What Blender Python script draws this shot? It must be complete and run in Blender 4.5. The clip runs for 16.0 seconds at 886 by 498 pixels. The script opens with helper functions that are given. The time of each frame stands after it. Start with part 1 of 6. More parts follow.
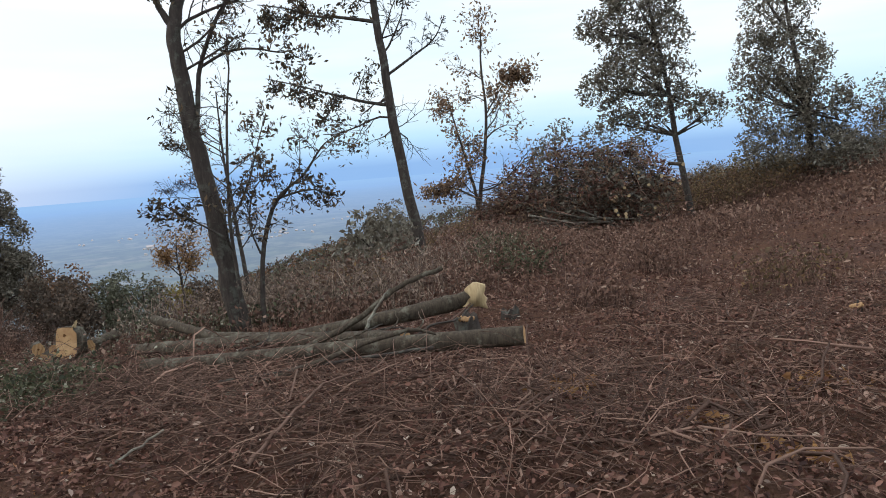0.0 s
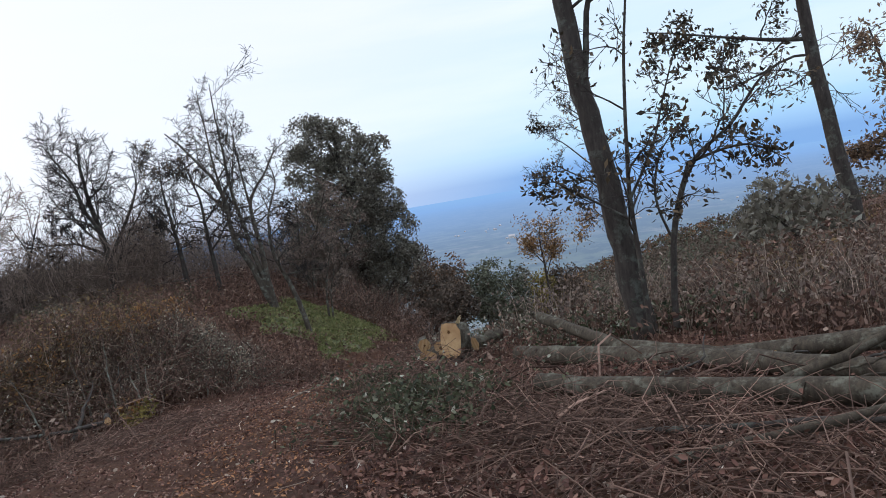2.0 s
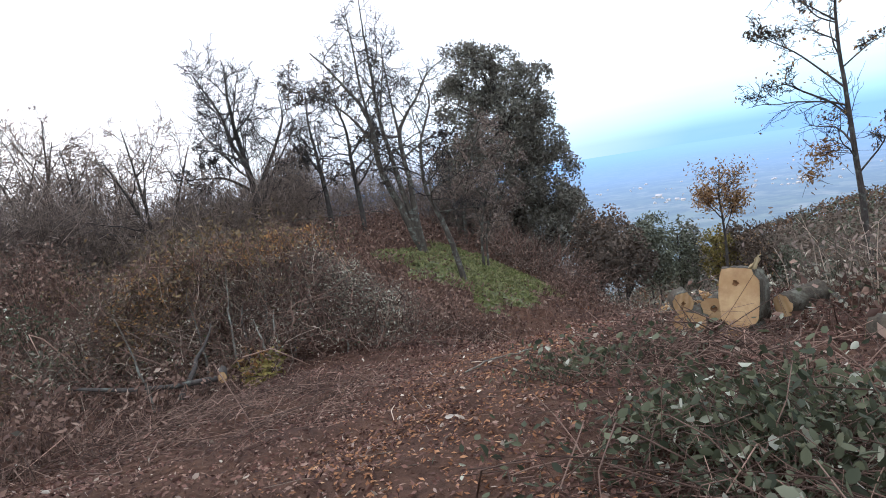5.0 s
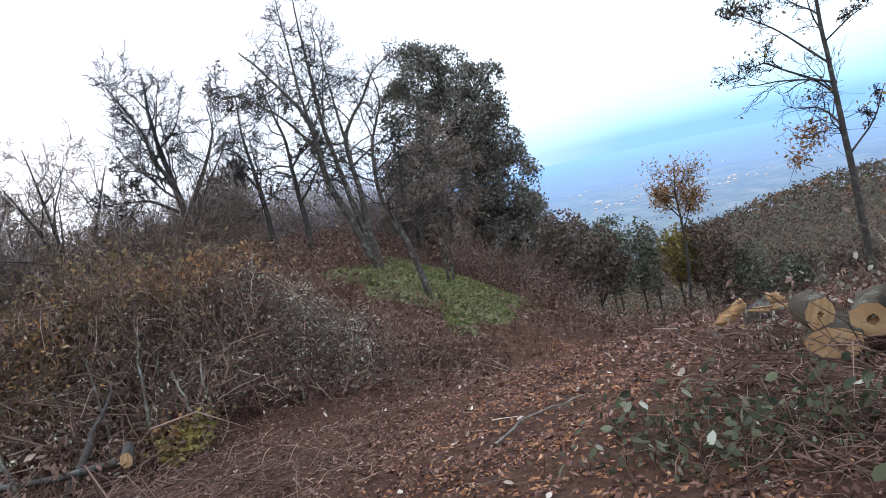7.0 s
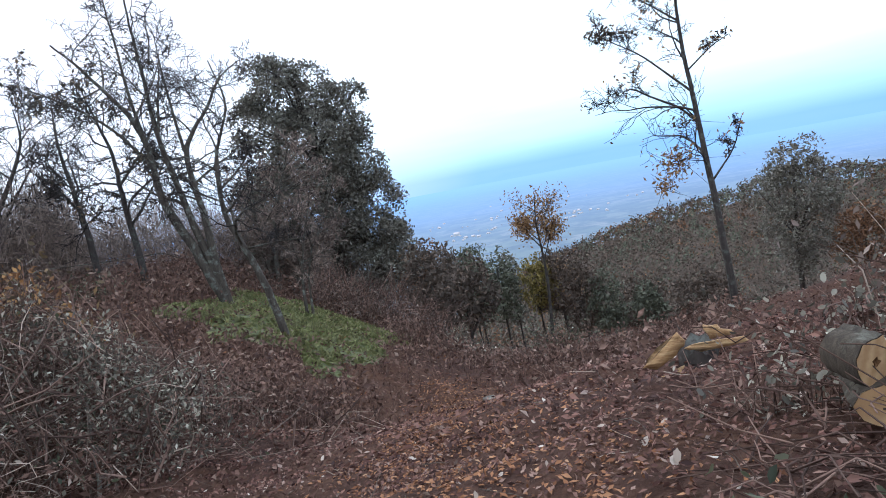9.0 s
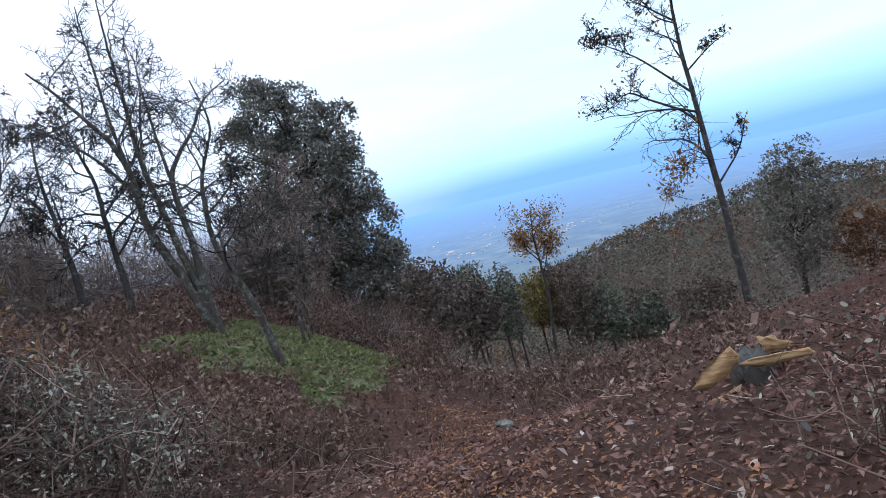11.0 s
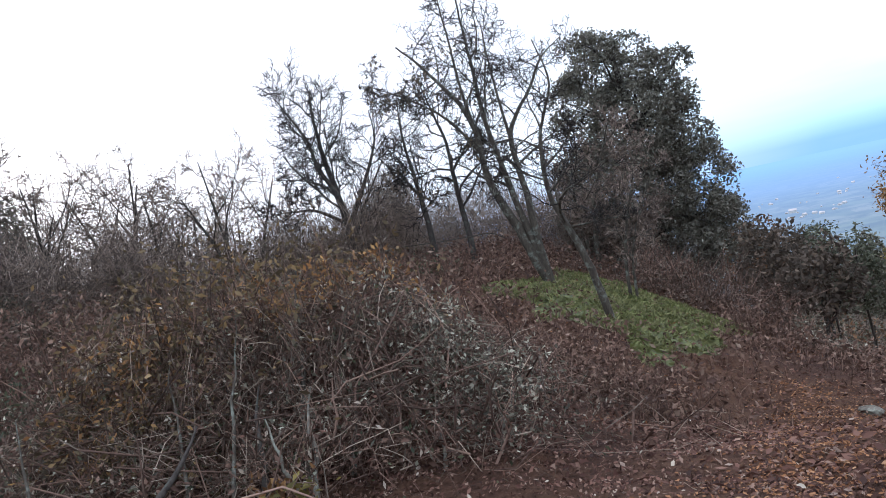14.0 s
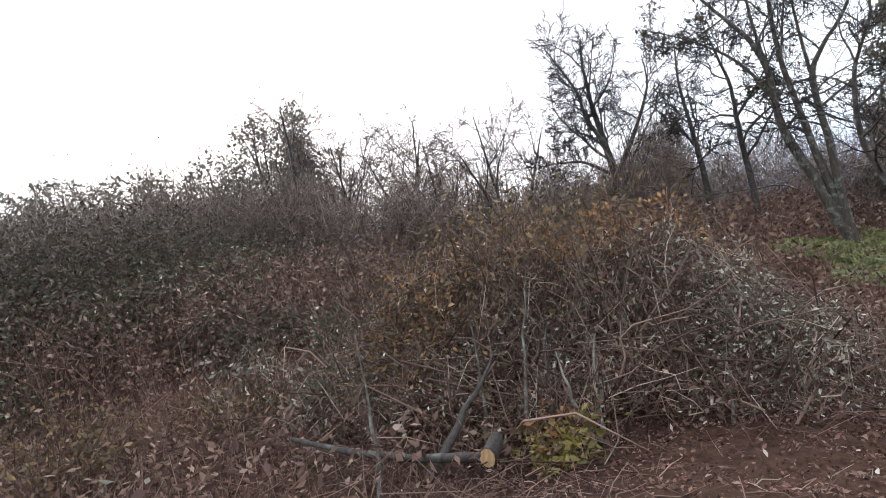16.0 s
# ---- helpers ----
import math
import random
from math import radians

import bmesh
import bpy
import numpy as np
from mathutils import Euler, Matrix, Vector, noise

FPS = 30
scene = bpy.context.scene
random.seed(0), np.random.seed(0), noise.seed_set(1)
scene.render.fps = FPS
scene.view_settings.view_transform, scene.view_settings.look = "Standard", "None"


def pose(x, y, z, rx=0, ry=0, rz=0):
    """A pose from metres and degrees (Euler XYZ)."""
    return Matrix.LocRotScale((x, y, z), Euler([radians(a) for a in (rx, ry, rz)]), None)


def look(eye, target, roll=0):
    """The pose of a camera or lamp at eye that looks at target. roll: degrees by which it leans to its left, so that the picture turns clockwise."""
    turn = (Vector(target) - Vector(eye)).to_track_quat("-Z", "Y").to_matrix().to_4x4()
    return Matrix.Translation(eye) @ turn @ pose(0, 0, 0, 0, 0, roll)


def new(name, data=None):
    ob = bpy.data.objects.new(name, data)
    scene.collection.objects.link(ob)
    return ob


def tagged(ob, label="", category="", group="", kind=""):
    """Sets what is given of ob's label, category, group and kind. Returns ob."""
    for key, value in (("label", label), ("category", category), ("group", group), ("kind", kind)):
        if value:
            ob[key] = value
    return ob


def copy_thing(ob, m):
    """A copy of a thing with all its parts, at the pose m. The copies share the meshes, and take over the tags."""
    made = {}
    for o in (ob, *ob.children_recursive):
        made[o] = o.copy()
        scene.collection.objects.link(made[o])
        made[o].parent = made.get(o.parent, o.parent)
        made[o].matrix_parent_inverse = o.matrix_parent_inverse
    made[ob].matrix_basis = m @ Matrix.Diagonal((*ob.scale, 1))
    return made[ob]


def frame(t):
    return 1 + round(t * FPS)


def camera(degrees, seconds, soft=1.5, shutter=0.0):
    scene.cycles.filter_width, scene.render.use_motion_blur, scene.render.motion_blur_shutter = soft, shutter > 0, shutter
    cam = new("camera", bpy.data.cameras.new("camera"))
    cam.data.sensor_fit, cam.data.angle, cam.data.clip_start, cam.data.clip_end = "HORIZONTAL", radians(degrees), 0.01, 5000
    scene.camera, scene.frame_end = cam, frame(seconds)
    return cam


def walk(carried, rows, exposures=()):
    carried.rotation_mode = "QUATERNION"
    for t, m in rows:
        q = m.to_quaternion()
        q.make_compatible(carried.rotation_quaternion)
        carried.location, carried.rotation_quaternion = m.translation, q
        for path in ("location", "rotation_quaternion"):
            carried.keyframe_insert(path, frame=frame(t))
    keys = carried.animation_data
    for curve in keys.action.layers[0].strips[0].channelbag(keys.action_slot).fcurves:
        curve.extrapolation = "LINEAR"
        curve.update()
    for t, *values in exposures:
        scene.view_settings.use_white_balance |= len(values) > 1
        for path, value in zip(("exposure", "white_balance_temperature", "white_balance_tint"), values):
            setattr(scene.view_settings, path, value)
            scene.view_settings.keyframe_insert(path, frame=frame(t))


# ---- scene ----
cam = camera(68.8, 16.0, soft=0.95)
# seconds, place, heading, pitch, lean to the right
PATH = [
    (0.0, 0.000, 0.000, 1.500, -0.00, -7.74, 4.68),
    (0.5, -0.194, 0.693, 1.454, 2.83, -7.65, 6.45),
    (1.0, -0.533, 1.413, 1.385, 13.75, -6.55, 7.74),
    (1.5, -0.951, 2.099, 1.307, 14.96, -5.95, 7.64),
    (2.0, -1.469, 2.437, 1.239, 30.54, -5.12, 9.56),
    (2.5, -1.966, 2.980, 1.082, 37.03, -6.24, 8.51),
    (3.0, -2.417, 3.152, 1.099, 44.11, -6.36, 8.50),
    (3.5, -2.874, 3.533, 0.940, 53.61, -6.56, 9.92),
    (4.0, -3.479, 3.972, 0.792, 43.94, -6.95, 9.81),
    (4.2, -3.678, 4.172, 0.725, 43.60, -6.96, 9.01),
    (6.3, -5.922, 5.932, 0.283, 40.20, -6.25, 10.54),
    (6.5, -6.076, 6.064, 0.278, 38.39, -6.36, 10.59),
    (7.0, -6.458, 6.384, 0.189, 38.29, -6.31, 11.81),
    (7.5, -6.796, 6.793, 0.090, 32.29, -6.25, 10.43),
    (8.0, -7.068, 7.079, 0.042, 26.55, -6.26, 11.90),
    (8.5, -7.323, 7.385, -0.014, 29.02, -6.07, 11.30),
    (9.0, -7.582, 7.815, -0.064, 25.59, -6.02, 10.64),
    (9.2, -7.656, 7.943, -0.076, 23.89, -6.53, 10.91),
    (11.3, -8.023, 8.417, -0.154, 25.45, -3.97, 13.76),
    (11.5, -8.024, 8.421, -0.148, 26.56, -3.74, 13.71),
    (12.0, -8.041, 8.422, -0.132, 29.90, -2.69, 13.21),
    (12.5, -8.078, 8.380, -0.120, 32.90, -2.55, 13.18),
    (13.0, -8.163, 8.258, -0.105, 41.14, -2.14, 12.79),
    (13.5, -8.200, 8.212, -0.102, 47.30, -2.19, 12.51),
    (14.0, -8.211, 8.166, -0.100, 52.58, -2.07, 12.79),
    (14.5, -8.258, 8.093, -0.109, 58.52, -2.04, 12.86),
    (15.0, -8.295, 8.057, -0.114, 64.08, -1.51, 13.62),
    (15.5, -8.287, 7.960, -0.107, 69.19, -1.22, 13.37),
    (16.0, -8.147, 7.786, -0.115, 75.41, -1.30, 11.60),
]
walk(cam, [(t, pose(x, y, z, 90 + pitch, 0, yaw) @ pose(0, 0, 0, 0, 0, -lean)) for t, x, y, z, yaw, pitch, lean in PATH],
     [(0, 0.18, 6550, 10), (0.5, 0.15, 6450, 10), (1, 0.06, 6350, 10), (1.5, -0.12, 6200, 10), (2, 0.0, 6000, 10), (2.5, 0.18, 5850, 10), (3, 0.36, 5850, 10), (4, 0.65, 5950, 10), (6.5, 0.7, 5850, 10), (9, 0.6, 5600, 10), (11.5, 0.32, 5400, 10), (12.5, 0.26, 5400, 10), (14, 0.55, 5750, 10), (16, 0.8, 6100, 10)])

# ---- sky and light: an overcast sky, brightest overhead and to the west, blue towards the plain ----
def sky():
    w = bpy.data.worlds.new("overcast_sky")
    scene.world = w
    w.use_nodes = True
    t = w.node_tree
    bg = t.nodes["Background"]
    air = t.nodes.new("ShaderNodeTexSky")
    air.sky_type, air.sun_disc = "NISHITA", False
    air.sun_elevation, air.sun_rotation = radians(24), radians(-95)
    air.air_density, air.dust_density = 1.0, 3.0
    dim = t.nodes.new("ShaderNodeMix")
    dim.data_type, dim.blend_type = "RGBA", "MULTIPLY"
    dim.inputs["Factor"].default_value = 1
    dim.inputs["B"].default_value = (0.09, 0.09, 0.09, 1)
    t.links.new(air.outputs["Color"], dim.inputs["A"])
    co = t.nodes.new("ShaderNodeTexCoord").outputs["Generated"]
    sep = t.nodes.new("ShaderNodeSeparateXYZ")
    t.links.new(co, sep.inputs[0])
    rise = t.nodes.new("ShaderNodeValToRGB")
    stops = ((0.0, (0.25, 0.43, 0.73)), (0.012, (0.32, 0.52, 0.80)), (0.04, (0.49, 0.71, 0.90)), (0.09, (0.70, 0.83, 0.92)), (0.26, (0.80, 0.86, 0.92)), (0.45, (0.86, 0.90, 0.95)), (1.0, (1.20, 1.25, 1.32)))
    while len(rise.color_ramp.elements) < len(stops):
        rise.color_ramp.elements.new(0.5)
    for e, (p, c) in zip(rise.color_ramp.elements, stops):
        e.position, e.color = p, (*c, 1)
    t.links.new(sep.outputs["Z"], rise.inputs["Fac"])
    # the glow of the hidden sun, and drifting streaks of cloud
    glow = t.nodes.new("ShaderNodeVectorMath")
    glow.operation = "DOT_PRODUCT"
    glow.inputs[1].default_value = Vector((-0.93, 0.12, 0.34)).normalized()
    t.links.new(co, glow.inputs[0])
    near = t.nodes.new("ShaderNodeValToRGB")
    near.color_ramp.elements[0].position, near.color_ramp.elements[0].color = 0.45, (0, 0, 0, 1)
    near.color_ramp.elements[1].position, near.color_ramp.elements[1].color = 0.97, (1, 1, 1, 1)
    t.links.new(glow.outputs["Value"], near.inputs["Fac"])
    mp = t.nodes.new("ShaderNodeMapping")
    mp.inputs["Scale"].default_value = (1.5, 1.5, 11)
    t.links.new(co, mp.inputs["Vector"])
    cl = t.nodes.new("ShaderNodeTexNoise")
    cl.inputs["Scale"].default_value, cl.inputs["Detail"].default_value = 1.6, 6
    t.links.new(mp.outputs["Vector"], cl.inputs["Vector"])
    streak = t.nodes.new("ShaderNodeValToRGB")
    streak.color_ramp.elements[0].position, streak.color_ramp.elements[0].color = 0.38, (0.90, 0.95, 0.99, 1)
    streak.color_ramp.elements[1].position, streak.color_ramp.elements[1].color = 0.66, (1.06, 1.03, 1.01, 1)
    t.links.new(cl.outputs["Fac"], streak.inputs["Fac"])

    def mix(kind, fac, a, b):
        n = t.nodes.new("ShaderNodeMix")
        n.data_type, n.blend_type = "RGBA", kind
        for s, v in ((n.inputs["Factor"], fac), (n.inputs["A"], a), (n.inputs["B"], b)):
            if isinstance(v, bpy.types.NodeSocket):
                t.links.new(v, s)
            else:
                s.default_value = v
        return n.outputs["Result"]

    cloud = mix("MULTIPLY", 1.0, rise.outputs["Color"], streak.outputs["Color"])
    cloud = mix("MIX", near.outputs["Color"], cloud, (0.86, 0.85, 0.88, 1))
    t.links.new(mix("MIX", 0.88, dim.outputs["Result"], cloud), bg.inputs["Color"])
    bg.inputs["Strength"].default_value = 1.22


sky()
sun = new("sun", bpy.data.lights.new("sun", "SUN"))
sun.data.energy, sun.data.angle, sun.data.color = 0.6, radians(25), (1.0, 0.96, 0.9)
sun.matrix_world = look((0, 0, 50), (46.5, -6, 27))

# ---- materials ----
def material(name, build):
    m = bpy.data.materials.new(name)
    m.use_nodes = True
    tree = m.node_tree
    bsdf = tree.nodes["Principled BSDF"]
    build(tree, bsdf)
    return m


def node(tree, kind, **values):
    n = tree.nodes.new(kind)
    for key, value in values.items():
        n.inputs[key.replace("_", " ")].default_value = value
    return n


def ramp(tree, fac, stops):
    n = tree.nodes.new("ShaderNodeValToRGB")
    while len(n.color_ramp.elements) < len(stops):
        n.color_ramp.elements.new(0.5)
    for e, (p, c) in zip(n.color_ramp.elements, stops):
        e.position, e.color = p, (*c, 1)
    tree.links.new(fac, n.inputs["Fac"])
    return n.outputs["Color"]


def noise_fac(tree, scale, detail=5, rough=0.6, coords="Object", stretch=None):
    co = tree.nodes.new("ShaderNodeTexCoord").outputs[coords]
    if stretch:
        mp = tree.nodes.new("ShaderNodeMapping")
        mp.inputs["Scale"].default_value = stretch
        tree.links.new(co, mp.inputs["Vector"])
        co = mp.outputs["Vector"]
    n = node(tree, "ShaderNodeTexNoise", Scale=scale, Detail=detail, Roughness=rough)
    tree.links.new(co, n.inputs["Vector"])
    return n.outputs["Fac"]


def mixed(tree, fac, a, b, mode="MIX"):
    n = tree.nodes.new("ShaderNodeMix")
    n.data_type, n.blend_type = "RGBA", mode
    for socket, value in ((n.inputs["Factor"], fac), (n.inputs["A"], a), (n.inputs["B"], b)):
        if isinstance(value, bpy.types.NodeSocket):
            tree.links.new(value, socket)
        elif isinstance(value, tuple):
            socket.default_value = (*value, 1)
        else:
            socket.default_value = value
    return n.outputs["Result"]


def bump(tree, bsdf, height, strength=0.5, distance=0.02):
    n = node(tree, "ShaderNodeBump", Strength=strength, Distance=distance)
    tree.links.new(height, n.inputs["Height"])
    tree.links.new(n.outputs["Normal"], bsdf.inputs["Normal"])


def island(tree):
    return tree.nodes.new("ShaderNodeNewGeometry").outputs["Random Per Island"]


def leafy(name, stops, rough=0.6, patch=0.35, dark=(0.03, 0.025, 0.02), thin=0.25):
    """Leaves: each its own tone out of the stops, with larger drifts, some light let through."""
    def build(tree, bsdf):
        tone = ramp(tree, island(tree), stops)
        drift = ramp(tree, noise_fac(tree, 1.3, 3), ((0.35, (0, 0, 0)), (0.7, (1, 1, 1))))
        k = tree.nodes.new("ShaderNodeMath")
        k.operation = "MULTIPLY"
        k.inputs[1].default_value = patch
        tree.links.new(drift, k.inputs[0])
        col = mixed(tree, k.outputs[0], tone, dark)
        tree.links.new(col, bsdf.inputs["Base Color"])
        bsdf.inputs["Roughness"].default_value = rough
        bsdf.inputs["Specular IOR Level"].default_value = 0.12 if rough >= 0.7 else 0.25
        if thin:
            tl = tree.nodes.new("ShaderNodeBsdfTranslucent")
            tree.links.new(col, tl.inputs["Color"])
            mx = tree.nodes.new("ShaderNodeMixShader")
            mx.inputs["Fac"].default_value = thin
            tree.links.new(bsdf.outputs[0], mx.inputs[1])
            tree.links.new(tl.outputs[0], mx.inputs[2])
            tree.links.new(mx.outputs[0], tree.nodes["Material Output"].inputs["Surface"])
    return material(name, build)


def barky(name, a, b, lichen=None, scale=14, per_island=False):
    def build(tree, bsdf):
        f = noise_fac(tree, scale, 8, 0.7, stretch=(1, 1, 0.25))
        col = ramp(tree, f, ((0.3, a), (0.7, b)))
        if per_island:
            col = mixed(tree, 0.75, col, ramp(tree, island(tree), ((0.0, tuple(0.35 * v for v in a)), (0.45, a), (0.8, b), (0.95, tuple(1.35 * v for v in b)), (1.0, tuple(1.9 * v for v in b)))))
        if lichen:
            g = ramp(tree, noise_fac(tree, 5.5, 6, 0.7), ((0.52, (0, 0, 0)), (0.64, (1, 1, 1))))
            col = mixed(tree, g, col, lichen)
        tree.links.new(col, bsdf.inputs["Base Color"])
        bsdf.inputs["Roughness"].default_value = 0.9
        bsdf.inputs["Specular IOR Level"].default_value = 0.2
        bump(tree, bsdf, f, 0.7, 0.02)
    return material(name, build)


def soil_build(tree, bsdf):
    big = noise_fac(tree, 0.6, 5, 0.6)
    fine = noise_fac(tree, 9, 9, 0.75)
    col = mixed(tree, ramp(tree, big, ((0.35, (0, 0, 0)), (0.65, (1, 1, 1)))),
                ramp(tree, fine, ((0.3, (0.035, 0.018, 0.013)), (0.7, (0.104, 0.056, 0.041)))),
                ramp(tree, fine, ((0.3, (0.049, 0.024, 0.016)), (0.7, (0.151, 0.079, 0.048)))))
    tree.links.new(col, bsdf.inputs["Base Color"])
    bsdf.inputs["Roughness"].default_value = 0.95
    bsdf.inputs["Specular IOR Level"].default_value = 0.15
    bump(tree, bsdf, fine, 1.0, 0.05)


def cream_build(tree, bsdf):
    """Torn sapwood, pale and fibrous."""
    f = noise_fac(tree, 30, 6, 0.7, stretch=(1, 1, 0.2))
    tree.links.new(ramp(tree, f, ((0.3, (0.36, 0.26, 0.13)), (0.7, (0.58, 0.46, 0.27)))), bsdf.inputs["Base Color"])
    bsdf.inputs["Roughness"].default_value = 0.8
    bump(tree, bsdf, f, 0.6, 0.006)


def split_build(tree, bsdf):
    """Torn heartwood, streaked orange and brown along the grain."""
    f = noise_fac(tree, 22, 7, 0.75, stretch=(0.25, 1, 1.6))
    tree.links.new(ramp(tree, f, ((0.32, (0.22, 0.10, 0.04)), (0.5, (0.46, 0.27, 0.115)), (0.7, (0.62, 0.44, 0.23)))), bsdf.inputs["Base Color"])
    bsdf.inputs["Roughness"].default_value = 0.75
    bump(tree, bsdf, f, 1.0, 0.02)


def wood_build(tree, bsdf):
    """Fresh saw cut: orange yellow, with faint rings and saw marks."""
    wave = tree.nodes.new("ShaderNodeTexWave")
    wave.wave_type = "RINGS"
    wave.inputs["Scale"].default_value = 9
    wave.inputs["Distortion"].default_value = 3
    co = tree.nodes.new("ShaderNodeTexCoord").outputs["Object"]
    tree.links.new(co, wave.inputs["Vector"])
    rings = ramp(tree, wave.outputs["Fac"], ((0.0, (0.42, 0.25, 0.112)), (1.0, (0.54, 0.355, 0.18))))
    stain = ramp(tree, noise_fac(tree, 7, 6, 0.7), ((0.42, (0, 0, 0)), (0.75, (1, 1, 1))))
    col = mixed(tree, stain, rings, (0.33, 0.175, 0.08))
    tree.links.new(col, bsdf.inputs["Base Color"])
    bsdf.inputs["Roughness"].default_value = 0.8
    bump(tree, bsdf, noise_fac(tree, 60, 4, 0.7, stretch=(1, 1, 0.1)), 0.4, 0.004)


SOIL = material("soil", soil_build)
CUT = material("fresh_cut_wood", wood_build)
SPLIT = material("split_wood", split_build)
PITH = barky("dark_pith", (0.10, 0.045, 0.018), (0.20, 0.10, 0.045), None, 30)
PALECUT = material("pale_torn_wood", cream_build)
BARK = barky("grey_bark", (0.033, 0.026, 0.021), (0.112, 0.093, 0.074), (0.179, 0.186, 0.156))
DARKBARK = barky("dark_bark", (0.028, 0.024, 0.021), (0.092, 0.076, 0.067), (0.110, 0.115, 0.097))
LOGBARK = barky("log_bark", (0.030, 0.024, 0.018), (0.105, 0.084, 0.062), (0.155, 0.148, 0.115), 22)
PALEBARK = barky("pale_bark", (0.075, 0.066, 0.054), (0.24, 0.21, 0.175), (0.33, 0.34, 0.28), 12)
OAKTWIG = barky("oak_twigs", (0.022, 0.018, 0.017), (0.060, 0.050, 0.046), None, 20, True)
TWIG = barky("dry_twigs", (0.087, 0.052, 0.040), (0.257, 0.164, 0.125), None, 20, True)
WOODTWIG = barky("thicket_twigs", (0.143, 0.107, 0.088), (0.326, 0.252, 0.207), None, 20, True)
GREYTWIG = barky("grey_twigs", (0.121, 0.093, 0.073), (0.419, 0.329, 0.258), None, 20, True)
LITTER = leafy("leaf_litter", ((0.0, (0.036, 0.019, 0.016)), (0.45, (0.153, 0.076, 0.058)), (0.8, (0.275, 0.150, 0.112)), (0.965, (0.349, 0.230, 0.173)), (1.0, (0.424, 0.327, 0.270))), 0.7, 0.5, (0.048, 0.026, 0.022), 0.1)
DARKOAK = leafy("dark_oak_leaves", ((0.0, (0.030, 0.025, 0.019)), (0.6, (0.085, 0.066, 0.043)), (1.0, (0.19, 0.13, 0.075))), 0.6, 0.3, (0.03, 0.026, 0.02))
PATHLEAF = leafy("trodden_leaves", ((0.0, (0.095, 0.041, 0.021)), (0.5, (0.279, 0.123, 0.057)), (0.95, (0.468, 0.241, 0.121)), (1.0, (0.556, 0.343, 0.202))), 0.7, 0.3, (0.080, 0.041, 0.025), 0.1)
BRAMBLE = leafy("bramble_leaves", ((0.0, (0.031, 0.040, 0.023)), (0.55, (0.082, 0.091, 0.050)), (0.88, (0.153, 0.158, 0.090)), (0.95, (0.337, 0.337, 0.252)), (1.0, (0.561, 0.554, 0.450))), 0.65, 0.35, (0.061, 0.051, 0.036))
GREYLEAF = leafy("grey_leaves", ((0.0, (0.077, 0.069, 0.056)), (0.6, (0.220, 0.199, 0.147)), (1.0, (0.661, 0.615, 0.484))), 0.5, 0.3)
RUSTLEAF = leafy("rust_leaves", ((0.0, (0.13, 0.065, 0.033)), (0.6, (0.345, 0.175, 0.070)), (1.0, (0.60, 0.36, 0.15))), 0.6, 0.3, thin=0.45)
OAKLEAF = leafy("dry_oak_leaves", ((0.0, (0.065, 0.046, 0.026)), (0.6, (0.156, 0.111, 0.058)), (1.0, (0.338, 0.221, 0.104))), 0.6, 0.3)
PINKLEAF = leafy("pale_brown_leaves", ((0.0, (0.13, 0.085, 0.06)), (0.6, (0.28, 0.19, 0.13)), (1.0, (0.42, 0.28, 0.16))), 0.6, 0.2, thin=0.5)
YELLOWLEAF = leafy("yellow_leaves", ((0.0, (0.12, 0.10, 0.03)), (0.6, (0.26, 0.21, 0.06)), (1.0, (0.38, 0.28, 0.09))), 0.6, 0.3)
EVERGREEN = leafy("evergreen_leaves", ((0.0, (0.083, 0.075, 0.059)), (0.6, (0.179, 0.163, 0.126)), (0.95, (0.278, 0.267, 0.208)), (1.0, (0.398, 0.404, 0.343))), 0.45, 0.4, (0.163, 0.129, 0.102))
GRASS = leafy("grass_blades", ((0.0, (0.098, 0.106, 0.040)), (0.6, (0.182, 0.198, 0.068)), (1.0, (0.330, 0.325, 0.140))), 0.6, 0.5, (0.175, 0.150, 0.080))
BRACKEN = leafy("dry_bracken", ((0.0, (0.063, 0.037, 0.031)), (0.5, (0.170, 0.102, 0.076)), (0.9, (0.284, 0.177, 0.130)), (1.0, (0.409, 0.306, 0.235))), 0.7, 0.4, (0.079, 0.047, 0.038), 0.1)
PALELEAF = leafy("pale_fallen_leaves", ((0.0, (0.375, 0.291, 0.222)), (0.6, (0.551, 0.464, 0.373)), (1.0, (0.727, 0.658, 0.564))), 0.6, 0.2, (0.220, 0.141, 0.101), 0.1)
MOUND = leafy("mound_leaves", ((0.0, (0.031, 0.026, 0.019)), (0.6, (0.087, 0.074, 0.050)), (0.95, (0.163, 0.119, 0.081)), (1.0, (0.367, 0.337, 0.270))), 0.6, 0.4, (0.071, 0.045, 0.034))
FARBROWN = leafy("far_brown_wood", ((0.0, (0.066, 0.051, 0.041)), (0.6, (0.128, 0.097, 0.075)), (1.0, (0.204, 0.148, 0.106))), 0.8, 0.4, (0.087, 0.073, 0.063), 0.1)
THICKET = leafy("thicket_leaves", ((0.0, (0.122, 0.089, 0.074)), (0.6, (0.235, 0.176, 0.146)), (1.0, (0.347, 0.267, 0.211))), 0.8, 0.4, (0.102, 0.081, 0.070), 0.1)
RUSTBROWN = leafy("russet_leaves", ((0.0, (0.092, 0.050, 0.027)), (0.6, (0.204, 0.104, 0.054)), (1.0, (0.337, 0.188, 0.099))), 0.7, 0.4, (0.092, 0.064, 0.050), 0.2)
